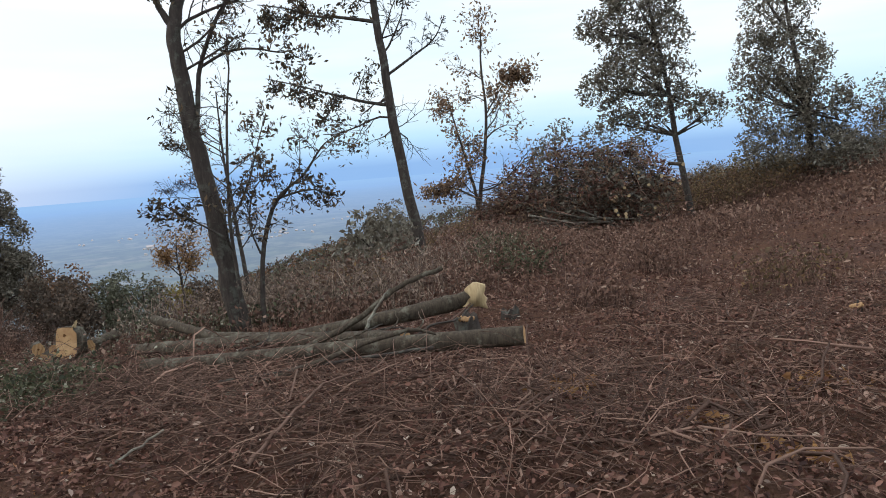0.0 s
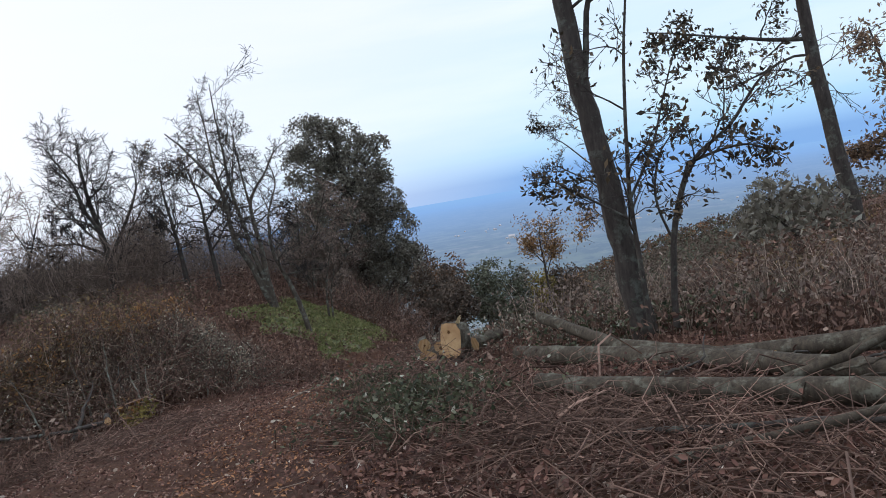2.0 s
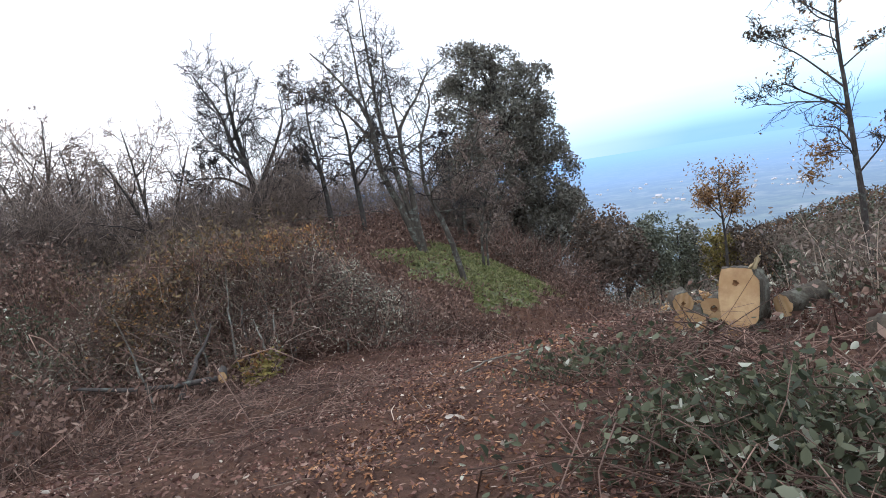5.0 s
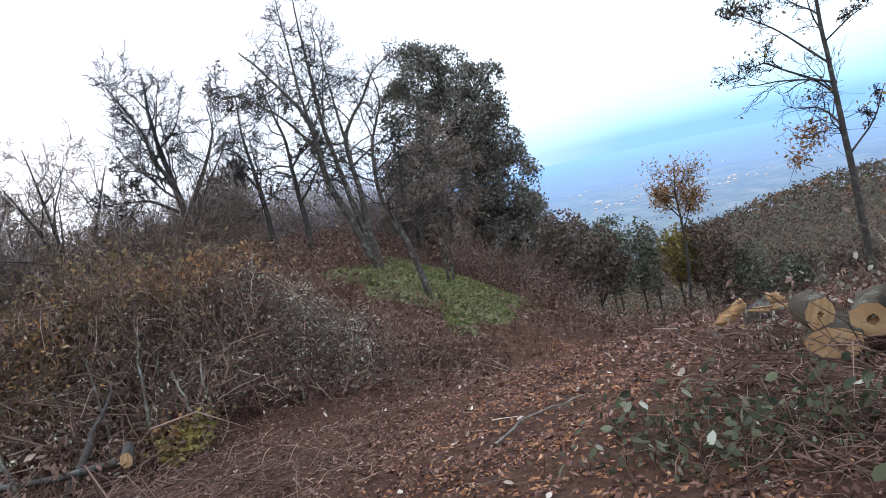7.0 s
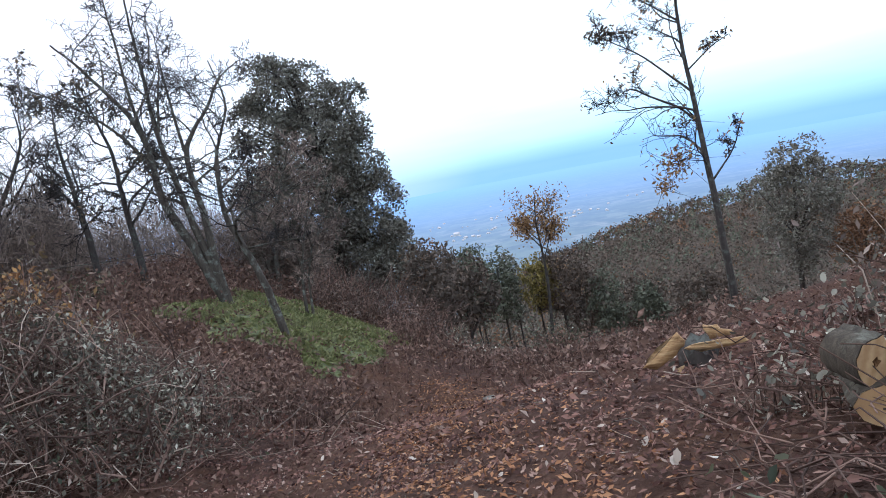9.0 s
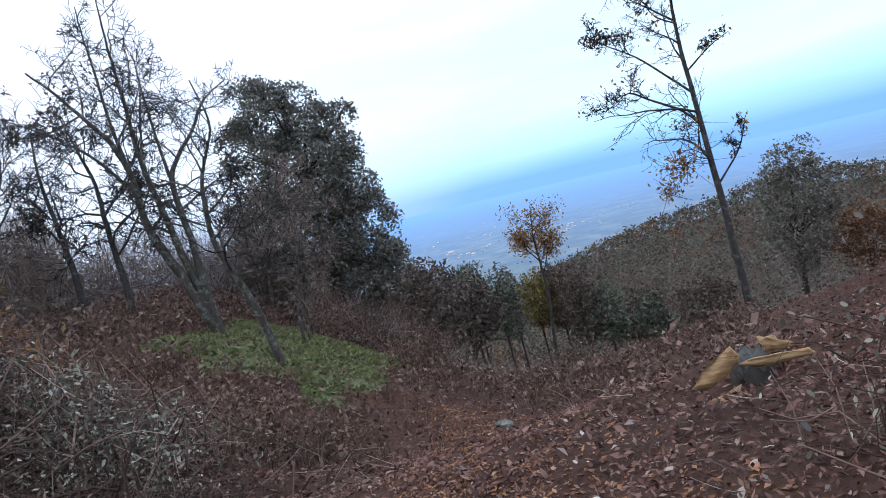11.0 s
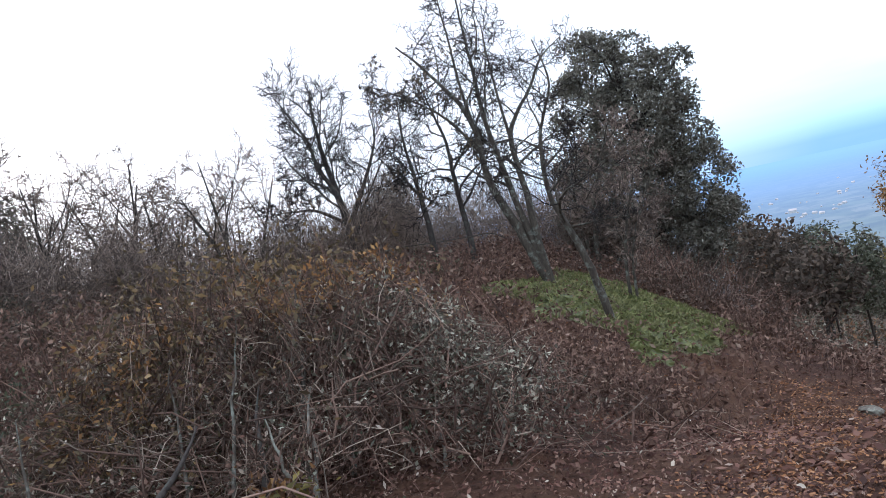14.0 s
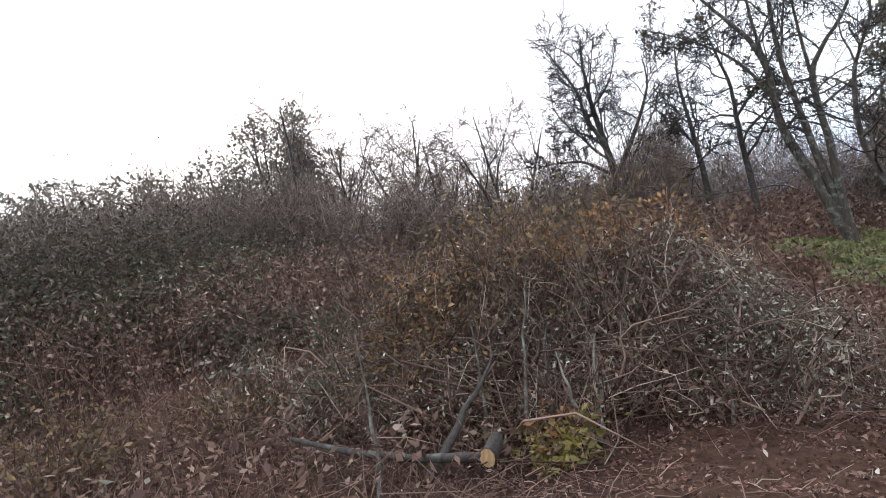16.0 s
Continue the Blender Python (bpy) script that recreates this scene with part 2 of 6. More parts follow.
FARGREEN = leafy("far_green_wood", ((0.0, (0.076, 0.083, 0.059)), (0.6, (0.136, 0.144, 0.099)), (1.0, (0.207, 0.208, 0.142))), 0.85, 0.4, (0.109, 0.101, 0.083), 0.1)


# ---- mesh helpers ----
def mesh_of(name, verts, faces):
    """A mesh from an array of places and arrays of faces, each array of one corner count."""
    me = bpy.data.meshes.new(name)
    verts = np.asarray(verts, np.float32).reshape(-1, 3)
    faces = [np.asarray(f, np.int32) for f in (faces if isinstance(faces, list) else [faces]) if len(f)]
    sizes = np.concatenate([np.full(len(f), f.shape[1], np.int32) for f in faces])
    loops = np.concatenate([f.ravel() for f in faces])
    me.vertices.add(len(verts))
    me.vertices.foreach_set("co", verts.ravel())
    me.loops.add(len(loops))
    me.loops.foreach_set("vertex_index", loops)
    me.polygons.add(len(sizes))
    me.polygons.foreach_set("loop_start", np.concatenate([[0], np.cumsum(sizes)[:-1]]).astype(np.int32))
    me.update(calc_edges=True)
    return me


def ob_of(name, verts, faces, mat, parent=None, label="", smooth=False):
    me = mesh_of(name, verts, faces)
    me.materials.append(mat)
    if smooth:
        me.polygons.foreach_set("use_smooth", np.ones(len(me.polygons), bool))
    ob = new(name, me)
    if parent:
        ob.parent = parent
        ob.matrix_parent_inverse = Matrix.Translation(-Vector(parent.location))
    return tagged(ob, label)


def empty(name, at):
    ob = new(name)
    ob.location = at
    return ob


def part(name, bm, mat, parent, label=""):
    me = bpy.data.meshes.new(name)
    bm.to_mesh(me)
    bm.free()
    me.materials.append(mat)
    ob = new(name, me)
    if parent:
        ob.parent = parent
    return tagged(ob, label)


def frame_of(d):
    d = d / (np.linalg.norm(d) + 1e-9)
    a = np.array([0.0, 0, 1]) if abs(d[2]) < 0.9 else np.array([1.0, 0, 0])
    u = np.cross(d, a)
    u /= np.linalg.norm(u)
    return u, np.cross(d, u)


class Tubes:
    """Gathers tubes along lines into one mesh."""

    def __init__(self):
        self.v, self.f, self.n = [], [], 0

    def add(self, pts, radii, sides=5, cap=False):
        pts = np.asarray(pts, float)
        radii = np.asarray(radii, float)
        k = len(pts)
        tang = np.gradient(pts, axis=0)
        u, w = frame_of(tang.mean(0))
        a = np.linspace(0, 2 * np.pi, sides, endpoint=False)
        ring = np.cos(a)[:, None] * u + np.sin(a)[:, None] * w
        self.v.append((pts[:, None, :] + radii[:, None, None] * ring[None]).reshape(-1, 3))
        i = np.arange(k - 1)[:, None] * sides + np.arange(sides)[None]
        j = np.arange(k - 1)[:, None] * sides + (np.arange(sides)[None] + 1) % sides
        self.f.append(np.stack([i, j, j + sides, i + sides], -1).reshape(-1, 4) + self.n)
        self.n += k * sides

    def many(self, rows, r0, r1):
        """Many thin three-sided sticks at once; rows: their places, from foot to tip, row by row."""
        m, k = len(rows[0]), len(rows)
        d = rows[-1] - rows[0]
        d /= np.linalg.norm(d, axis=1)[:, None] + 1e-9
        ref = np.where(np.abs(d[:, 2:3]) < 0.9, np.array([[0.0, 0, 1]]), np.array([[1.0, 0, 0]]))
        u = np.cross(d, ref)
        u /= np.linalg.norm(u, axis=1)[:, None]
        w = np.cross(d, u)
        ang = np.array([0, 2.094, 4.189])
        ring = np.cos(ang)[None, :, None] * u[:, None] + np.sin(ang)[None, :, None] * w[:, None]
        self.v.append(np.concatenate([p[:, None] + (r0 + (r1 - r0) * j / (k - 1))[:, None, None] * ring for j, p in enumerate(rows)], 1).reshape(-1, 3))
        q = np.array([[3 * j + c, 3 * j + (c + 1) % 3, 3 * j + 3 + (c + 1) % 3, 3 * j + 3 + c] for j in range(k - 1) for c in range(3)])
        self.f.append((q[None] + 3 * k * np.arange(m)[:, None, None]).reshape(-1, 4) + self.n)
        self.n += 3 * k * m

    def ob(self, name, mat, parent=None, label="", smooth=True):
        return ob_of(name, np.concatenate(self.v), np.concatenate(self.f), mat, parent, label, smooth)


def leaf_arrays(rng, at, size, up=0.0, long=1.6, oval=False):
    """Folded leaves at the places given, diamonds or (oval) rounded blades; up: how far they lie flat."""
    n = len(at)
    d = rng.normal(size=(n, 3))
    d[:, 2] *= 1 - up
    d /= np.linalg.norm(d, axis=1)[:, None]
    nrm = rng.normal(size=(n, 3)) * (1 - up) + np.array([0, 0, 1.2 * up])
    s = np.cross(d, nrm)
    s /= np.linalg.norm(s, axis=1)[:, None] + 1e-9
    nn = np.cross(s, d)
    size = np.asarray(size)[:, None] if np.ndim(size) else size
    wid = size * rng.uniform(0.28, 0.42, (n, 1))
    fold = size * rng.uniform(0.0, 0.22, (n, 1))
    lo = size * long / 2
    tip = at + d * lo + nn * fold * rng.uniform(-1, 1, (n, 1))
    if oval:
        wid, a, b = wid * 1.12, -0.45 * lo, 0.35 * lo
        v = np.stack([at - d * lo, at + d * a + s * wid * 0.85 + nn * fold, at + d * b + s * wid * 0.9 + nn * fold, tip, at + d * b - s * wid * 0.9 + nn * fold, at + d * a - s * wid * 0.85 + nn * fold], 1)
        k = 6 * np.arange(n)[:, None]
        return v.reshape(-1, 3), np.concatenate([k + np.array([[0, 1, 2, 3]]), k + np.array([[0, 3, 4, 5]])], 0)
    v = np.stack([at - d * lo, at + s * wid + nn * fold, tip, at - s * wid + nn * fold], 1)
    b = 4 * np.arange(n)[:, None]
    return v.reshape(-1, 3), np.concatenate([b + np.array([[0, 1, 2]]), b + np.array([[0, 2, 3]])], 0)


def leaf_ob(name, rng, at, size, mat, parent=None, label="", up=0.0, long=1.6, oval=False):
    v, f = leaf_arrays(rng, at, size, up, long, oval)
    return ob_of(name, v, f, mat, parent, label)


# ---- trees ----
def wander(rng, a, d, length, steps, bend, lift):
    """A line that sets off from a along d, wavering, drawn upwards by lift."""
    pts = [np.array(a, float)]
    d = np.array(d, float)
    d /= np.linalg.norm(d)
    for _ in range(steps):
        d = d + rng.normal(size=3) * bend + np.array([0, 0, lift])
        d /= np.linalg.norm(d)
        pts.append(pts[-1] + d * length / steps)
    return np.array(pts)


def grow(rng, fine, boughs, pts, r0, r1, levels, tips, order=0, thin=0.006, toward=None):
    """A limb along pts with its boughs and twigs. levels: for each order (count, length share, angle, lift, bend, first)."""
    k = len(pts)
    if order == 0:
        boughs.append(("trunk", pts, np.linspace(r0, r1, k), 9))
    elif order == 1:
        boughs.append(("bough", pts, np.linspace(r0, r1, k), 6))
    else:
        fine.add(pts, np.linspace(r0, r1, k), 3)
    length = np.linalg.norm(np.diff(pts, axis=0), axis=1).sum()
    if not levels:
        tips.extend(pts[max(1, k // 2):])
        return
    count, share, angle, lift, bend, first = levels[0]
    for c in range(count):
        f = first + (0.97 - first) * (c + rng.uniform(0, 1)) / count
        i = min(int(f * (k - 1)), k - 2)
        at = pts[i] + (pts[i + 1] - pts[i]) * (f * (k - 1) - i)
        axis = pts[i + 1] - pts[i]
        axis /= np.linalg.norm(axis)
        u, w = frame_of(axis)
        az = rng.uniform(0, 2 * np.pi)
        an = radians(angle) * rng.uniform(0.7, 1.3)
        d = axis * math.cos(an) + (u * math.cos(az) + w * math.sin(az)) * math.sin(an)
        if toward is not None and order == 0 and d[0] * toward[0] + d[1] * toward[1] < 0:
            d = d * np.array([-1, -1, 1])
        r = r0 + (r1 - r0) * f
        ln = length * share * rng.uniform(0.6, 1.2) * (1.15 - 0.6 * f)
        line = wander(rng, at, d, ln, (3, 5, 6)[min(len(levels), 3) - 1], bend, lift)
        grow(rng, fine, boughs, line, max(min(r * 0.58, 0.008 + 0.013 * ln), thin * 1.2), max(r * 0.1, thin * 0.7), levels[1:], tips, order + 1, thin)


def tree(name, label, at, seed, stems, levels, bark, twig=None, leaves=None, category="tree", group="", thin=0.006, toward=None, sprays=(), where=None):
    """stems: lines of places up the tree with their radii; leaves: (count, size, spread, material) round the twigs' tips."""
    rng = np.random.default_rng(seed)
    root = tagged(empty(name, at), label, category, group)
    fine, boughs, tips = Tubes(), [], []
    for pts, r0, r1 in stems:
        pts = np.asarray(pts, float)
        t, u = np.linspace(0, 1, len(pts)), np.linspace(0, 1, 3 * len(pts))
        pts = np.stack([np.interp(u, t, pts[:, i]) for i in range(3)], 1)
        pts[1:-1] = (pts[:-2] + pts[1:-1] + pts[2:]) / 3 + rng.normal(size=(len(pts) - 2, 3)) * r0 * 0.06
        grow(rng, fine, boughs, pts, r0, r1, levels, tips, 0, thin, toward)
    for kind, pts, rad, sides in boughs:
        t = Tubes()
        t.add(pts, rad, sides)
        t.ob(kind, bark, root)
    if fine.v:
        tagged(fine.ob("branchwork", twig or bark, root), kind="stuff")
    if leaves:
        count, size, spread, mat = leaves
        tips = np.array(tips)
        if where is not None:
            tips = tips[where(tips)]
        p = tips[rng.integers(0, len(tips), count)] + rng.normal(size=(count, 3)) * spread
        leaf_ob("crown", rng, p, size * rng.uniform(0.6, 1.3, count), mat, root)
    for c, r, count, size, mat in sprays:
        # a leafy spray with its own thin twigs
        s = Tubes()
        a = np.array(c) + rng.normal(size=(14, 3)) * np.array(r) * 0.3
        s.many([a, a + rng.normal(size=(14, 3)) * np.array(r)], np.full(14, thin), np.full(14, thin * 0.6))
        tagged(s.ob("branchwork", twig or bark, root), kind="stuff")
        leaf_ob("crown", rng, a[rng.integers(0, 14, count)] + rng.normal(size=(count, 3)) * np.array(r) * 0.42, size * rng.uniform(0.6, 1.3, count), mat, root)
    return root


def line_up(a, b, n=8, sway=0.0, seed=0):
    """A line from a to b with a slight sway."""
    rng = np.random.default_rng(seed)
    t = np.linspace(0, 1, n)[:, None]
    p = np.array(a) * (1 - t) + np.array(b) * t
    w = rng.normal(size=(n, 3)) * sway
    w[0] = 0
    w[:, 2] = 0
    return p + np.cumsum(w, 0) * 0.6


def clump_points(rng, blobs, count, shell=0.55):
    """Places in a set of ellipsoids (centre, radii), more of them near the skin, broken up into tufts."""
    vol = np.array([b[1][0] * b[1][1] + b[1][0] * b[1][2] for b in blobs])
    pick = rng.choice(len(blobs), count // 14 + 1, p=vol / vol.sum())
    c = np.array([b[0] for b in blobs])[pick]
    r = np.array([b[1] for b in blobs])[pick]
    d = rng.normal(size=(len(pick), 3))
    d /= np.linalg.norm(d, axis=1)[:, None]
    rad = shell + (1.06 - shell) * rng.uniform(0, 1, (len(pick), 1)) ** 0.6
    tuft = c + d * r * rad
    which = rng.integers(0, len(tuft), count)
    return tuft[which] + rng.normal(size=(count, 3)) * 0.10 * np.cbrt(np.prod(r[which], 1))[:, None]


def lobed_points(rng, blobs, count, lobe):
    """Places on many leafy lobes that jut out of the skin of a set of ellipsoids, with hollows between them."""
    c0, r0 = np.array([b[0] for b in blobs], float), np.array([b[1] for b in blobs], float)
    area = r0[:, 0] * r0[:, 1] + r0[:, 0] * r0[:, 2] + r0[:, 1] * r0[:, 2]
    n = int(np.clip(2.6 * area.sum() / lobe ** 2, 14, 420))
    pick = rng.choice(len(blobs), 4 * n, p=area / area.sum())
    d = rng.normal(size=(4 * n, 3))
    d /= np.linalg.norm(d, axis=1)[:, None]
    p = c0[pick] + d * r0[pick] * rng.uniform(0.78, 1.08, (4 * n, 1))
    deep = np.min(np.linalg.norm((p[:, None] - c0[None]) / r0[None], axis=2), 1)
    keep = np.where(deep > 0.74)[0][:n]
    p, d = p[keep], d[keep]
    size = lobe * rng.uniform(0.45, 1.25, len(p))
    k = rng.choice(len(p), count, p=size ** 2 / (size ** 2).sum())
    e = rng.normal(size=(count, 3))
    e = e / np.linalg.norm(e, axis=1)[:, None] + 0.55 * d[k] + np.array([0, 0, 0.25])
    e /= np.linalg.norm(e, axis=1)[:, None]
    return p[k] + e * (size[k] * (0.35 + 0.75 * rng.uniform(0, 1, count) ** 0.5))[:, None] + rng.normal(size=(count, 3)) * 0.12 * lobe

# ---- the ground: one sheet from underfoot to the horizon ----
SWELL = np.array([[1.23, 1.44, -1.54, -0.74, 2.4, 1.23], [0.34, 0.52, 0.72, 2.48, 1.05, -4.23], [-1.64, -1.35, -0.18, -1.83, -1.67, -4.99],
                  [-0.17, 0.67, 1.39, -1.97, -0.59, -0.4], [-0.17, -0.05, -2.37, 2.77, 1.58, 0.33], [-1.65, 0.71, -1.07, 0.44, -3.46, 0.8]])
SWELL_X = (-34, -25, -16, -7, 2, 12)
SWELL_Y = (-2, 6, 14, 22, 31, 42)
PLAIN = -90.0
WAVES = [(np.random.default_rng(i).uniform(-1, 1, 2) * k, np.random.default_rng(50 + i).uniform(0, 6.3), a)
         for i, (k, a) in enumerate([(1.6, 0.035)] * 4 + [(4.5, 0.016)] * 6 + [(11, 0.008)] * 8)]


def ground_z(x, y, relief=True):
    x, y = np.asarray(x, float), np.asarray(y, float)
    z = 0.815 + 0.0857 * x - 0.0847 * y
    for i, cx in enumerate(SWELL_X):
        for j, cy in enumerate(SWELL_Y):
            z = z + SWELL[i, j] * np.exp(-((x - cx) ** 2 + (y - cy) ** 2) / 128)
    # the grassy shoulder, and the hollow that the track runs down through
    z = z + 0.5 * np.exp(-((x + 18.8) ** 2 + (y - 20.8) ** 2) / 18) - 0.8 * np.exp(-((x + 12.1) ** 2 + (y - 17.8) ** 2) / 13.5) - 1.0 * np.exp(-((x - 6.5) / 5) ** 2 - ((y - 20) / 7) ** 2) + 0.3 * np.exp(-((x + 7.6) ** 2 + (y - 13.6) ** 2) / 4) - 0.24 * np.exp(-((x + 8.2) ** 2 + (y - 13.3) ** 2) / 0.45) - 0.24 * np.exp(-((x + 4.7) ** 2 + (y - 10.6) ** 2) / 1.8) - 0.45 * np.exp(-((x + 3.5) ** 2 + (y - 22.5) ** 2) / 14) - 1.35 * np.exp(-((x - 5) / 5) ** 2 - ((y - 28.5) / 5.5) ** 2) - 1.2 * np.exp(-((x + 4.9) / 2.6) ** 2 - ((y - 24.5) / 6) ** 2)
    r = np.hypot(x + 7, y - 7)
    az = np.degrees(np.arctan2(-(x + 7), y - 7))
    # beyond the lip of the brow the slope drops into the ravine
    lip = np.clip((az + 14) / 7, 0, 1) * np.clip((34 - az) / 8, 0, 1)
    edge = np.clip((r - 45 + 25 * lip) / (30 - 24.5 * lip), 0, 1)
    edge = edge * edge * (3 - 2 * edge)
    crest = 0.2 + 260 * np.tan(np.radians(np.interp(az, (-60, -35, -11, -3, 1.8, 6.6, 11.5, 16.4, 22, 27, 40), (-3.2, -4, -5.2, -4.6, -5.7, -6.4, -7.5, -8.8, -11, -14, -18))))
    f2, f3 = np.clip((r - 115) / 145, 0, 1), np.clip((r - 260) / 160, 0, 1)
    ravine = np.interp(r, (19, 26, 42, 60, 115), (-5.0, -9.2, -13.5, -17.5, -33)) * (1 - f2) * (1 - f3) + crest * f2 * (1 - f3) + PLAIN * f3
    flat = -2.2 + (PLAIN + 2.2) * np.clip((r - 220) / 300, 0, 1)
    w = np.clip((az - 38) / 18, 0, 1) + np.clip((-az - 22) / 20, 0, 1) * (r < 400)
    w = np.clip(w, 0, 1)
    far = np.where(r > 520, PLAIN, ravine * (1 - w) + flat * w)
    z = np.where(r < 75, z, -4) * (1 - edge) + far * edge
    if relief:
        for k, p, a in WAVES:
            z = z + a * np.sin(k[0] * x + k[1] * y + p) * (r < 60)
    return z


def spread(lo, hi, step, far):
    """Grid lines: even between lo and hi, then ever wider out to far."""
    mid = list(np.arange(lo, hi, step))
    out, s = [], step
    while (out[-1] if out else 0) < far:
        s *= 1.16
        out.append((out[-1] if out else 0) + s)
    return np.array([lo - v for v in reversed(out)] + mid + [mid[-1] + v for v in out])


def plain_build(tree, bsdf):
    """Far fields, woods and villages of the plain, paler and bluer the farther off they lie: haze painted in as a glow.
    """
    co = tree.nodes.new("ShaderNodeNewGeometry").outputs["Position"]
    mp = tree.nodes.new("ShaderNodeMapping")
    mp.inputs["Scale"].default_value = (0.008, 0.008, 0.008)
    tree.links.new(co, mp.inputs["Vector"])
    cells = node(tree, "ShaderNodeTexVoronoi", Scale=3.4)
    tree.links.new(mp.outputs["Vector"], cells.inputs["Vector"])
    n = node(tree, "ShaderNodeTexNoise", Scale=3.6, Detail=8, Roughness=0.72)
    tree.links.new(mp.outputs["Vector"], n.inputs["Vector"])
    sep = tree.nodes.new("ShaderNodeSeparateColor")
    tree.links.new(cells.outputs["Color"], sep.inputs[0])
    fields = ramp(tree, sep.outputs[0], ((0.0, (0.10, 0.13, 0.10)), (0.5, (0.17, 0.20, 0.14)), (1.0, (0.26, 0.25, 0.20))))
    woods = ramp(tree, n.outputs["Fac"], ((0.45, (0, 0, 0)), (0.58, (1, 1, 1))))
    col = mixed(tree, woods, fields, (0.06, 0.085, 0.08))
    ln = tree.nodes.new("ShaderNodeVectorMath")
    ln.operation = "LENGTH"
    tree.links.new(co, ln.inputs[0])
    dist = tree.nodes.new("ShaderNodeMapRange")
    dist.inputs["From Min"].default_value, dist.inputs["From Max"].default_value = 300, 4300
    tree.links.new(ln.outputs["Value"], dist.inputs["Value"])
    # haze put in as emission: air is its share by distance, blue its colour
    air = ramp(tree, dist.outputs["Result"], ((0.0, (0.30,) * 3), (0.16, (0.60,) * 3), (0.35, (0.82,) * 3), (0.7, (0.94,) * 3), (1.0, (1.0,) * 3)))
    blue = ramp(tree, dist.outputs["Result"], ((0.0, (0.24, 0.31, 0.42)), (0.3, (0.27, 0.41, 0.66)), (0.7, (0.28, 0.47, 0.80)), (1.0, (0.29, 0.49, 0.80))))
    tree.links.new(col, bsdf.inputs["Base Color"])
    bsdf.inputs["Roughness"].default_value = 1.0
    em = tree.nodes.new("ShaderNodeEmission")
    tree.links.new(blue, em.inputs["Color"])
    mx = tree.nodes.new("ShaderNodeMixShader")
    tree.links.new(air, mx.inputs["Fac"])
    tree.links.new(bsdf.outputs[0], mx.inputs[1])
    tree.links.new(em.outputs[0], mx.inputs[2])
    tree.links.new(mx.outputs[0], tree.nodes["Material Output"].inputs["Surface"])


VALLEY = material("hazed_plain", plain_build)


def turf_build(tree, bsdf):
    f = noise_fac(tree, 7, 8, 0.7)
    tree.links.new(ramp(tree, f, ((0.35, (0.07, 0.058, 0.034)), (0.65, (0.15, 0.175, 0.062)))), bsdf.inputs["Base Color"])
    bsdf.inputs["Roughness"].default_value = 1.0
    bump(tree, bsdf, f, 0.8, 0.04)


TURF = material("turf", turf_build)


def floor_build(tree, bsdf):
    """The floor and the bare crowns of the far wood, brown and grey."""
    f = noise_fac(tree, 0.35, 9, 0.75)
    tree.links.new(ramp(tree, f, ((0.32, (0.055, 0.046, 0.036)), (0.5, (0.105, 0.079, 0.060)), (0.68, (0.150, 0.106, 0.078)))), bsdf.inputs["Base Color"])
    bsdf.inputs["Roughness"].default_value = 1.0
    bsdf.inputs["Specular IOR Level"].default_value = 0.1
    bump(tree, bsdf, f, 1.0, 1.5)


FLOOR = material("far_woodland_floor", floor_build)
GREEN = ((-20.3, 18.6), (-21.6, 20.6), (-22.8, 24.3), (-20.5, 27.0), (-17.0, 24.0), (-15.9, 20.8), (-15.5, 19.0), (-16.0, 18.5), (-17.0, 18.7), (-18.5, 18.6))


def in_turf(x, y):
    """The grassy clearing under the bare trees, with a ragged rim."""
    x, y = x + 0.3 * np.sin(2.7 * y) + 0.15 * np.sin(6.1 * y + x), y + 0.3 * np.sin(2.3 * x) + 0.15 * np.sin(5.3 * x + y)
    inside = np.zeros(np.shape(x), bool)
    for (ax, ay), (bx, by) in zip(GREEN, GREEN[1:] + GREEN[:1]):
        inside ^= ((ay > y) != (by > y)) & (x < (bx - ax) * (y - ay) / (by - ay) + ax)
    return inside


def make_ground():
    gx, gy = spread(-24, 9, 0.17, 4700), spread(-3, 27, 0.17, 4700)
    X, Y = np.meshgrid(gx, gy)
    Z = ground_z(X, Y)
    n, m = X.shape
    i = (np.arange(n - 1)[:, None] * m + np.arange(m - 1)[None]).ravel()
    me = mesh_of("ground", np.stack([X, Y, Z], -1).reshape(-1, 3), np.stack([i, i + 1, i + m + 1, i + m], -1))
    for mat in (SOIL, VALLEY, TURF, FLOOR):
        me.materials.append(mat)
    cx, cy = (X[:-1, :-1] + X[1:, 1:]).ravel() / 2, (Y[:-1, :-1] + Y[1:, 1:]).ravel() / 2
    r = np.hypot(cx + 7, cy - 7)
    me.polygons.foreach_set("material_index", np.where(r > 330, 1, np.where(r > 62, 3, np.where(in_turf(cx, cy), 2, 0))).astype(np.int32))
    me.polygons.foreach_set("use_smooth", np.ones(len(me.polygons), bool))
    tagged(new("ground", me), "leaf-strewn hillside soil falling away to a hazy plain", "ground", kind="structure")


make_ground()

# ---- trees on the brow, seen against the plain ----
PINKRUST = leafy("dull_orange_leaves", ((0.0, (0.15, 0.085, 0.045)), (0.6, (0.34, 0.20, 0.095)), (1.0, (0.52, 0.34, 0.17))), 0.6, 0.2, thin=0.5)

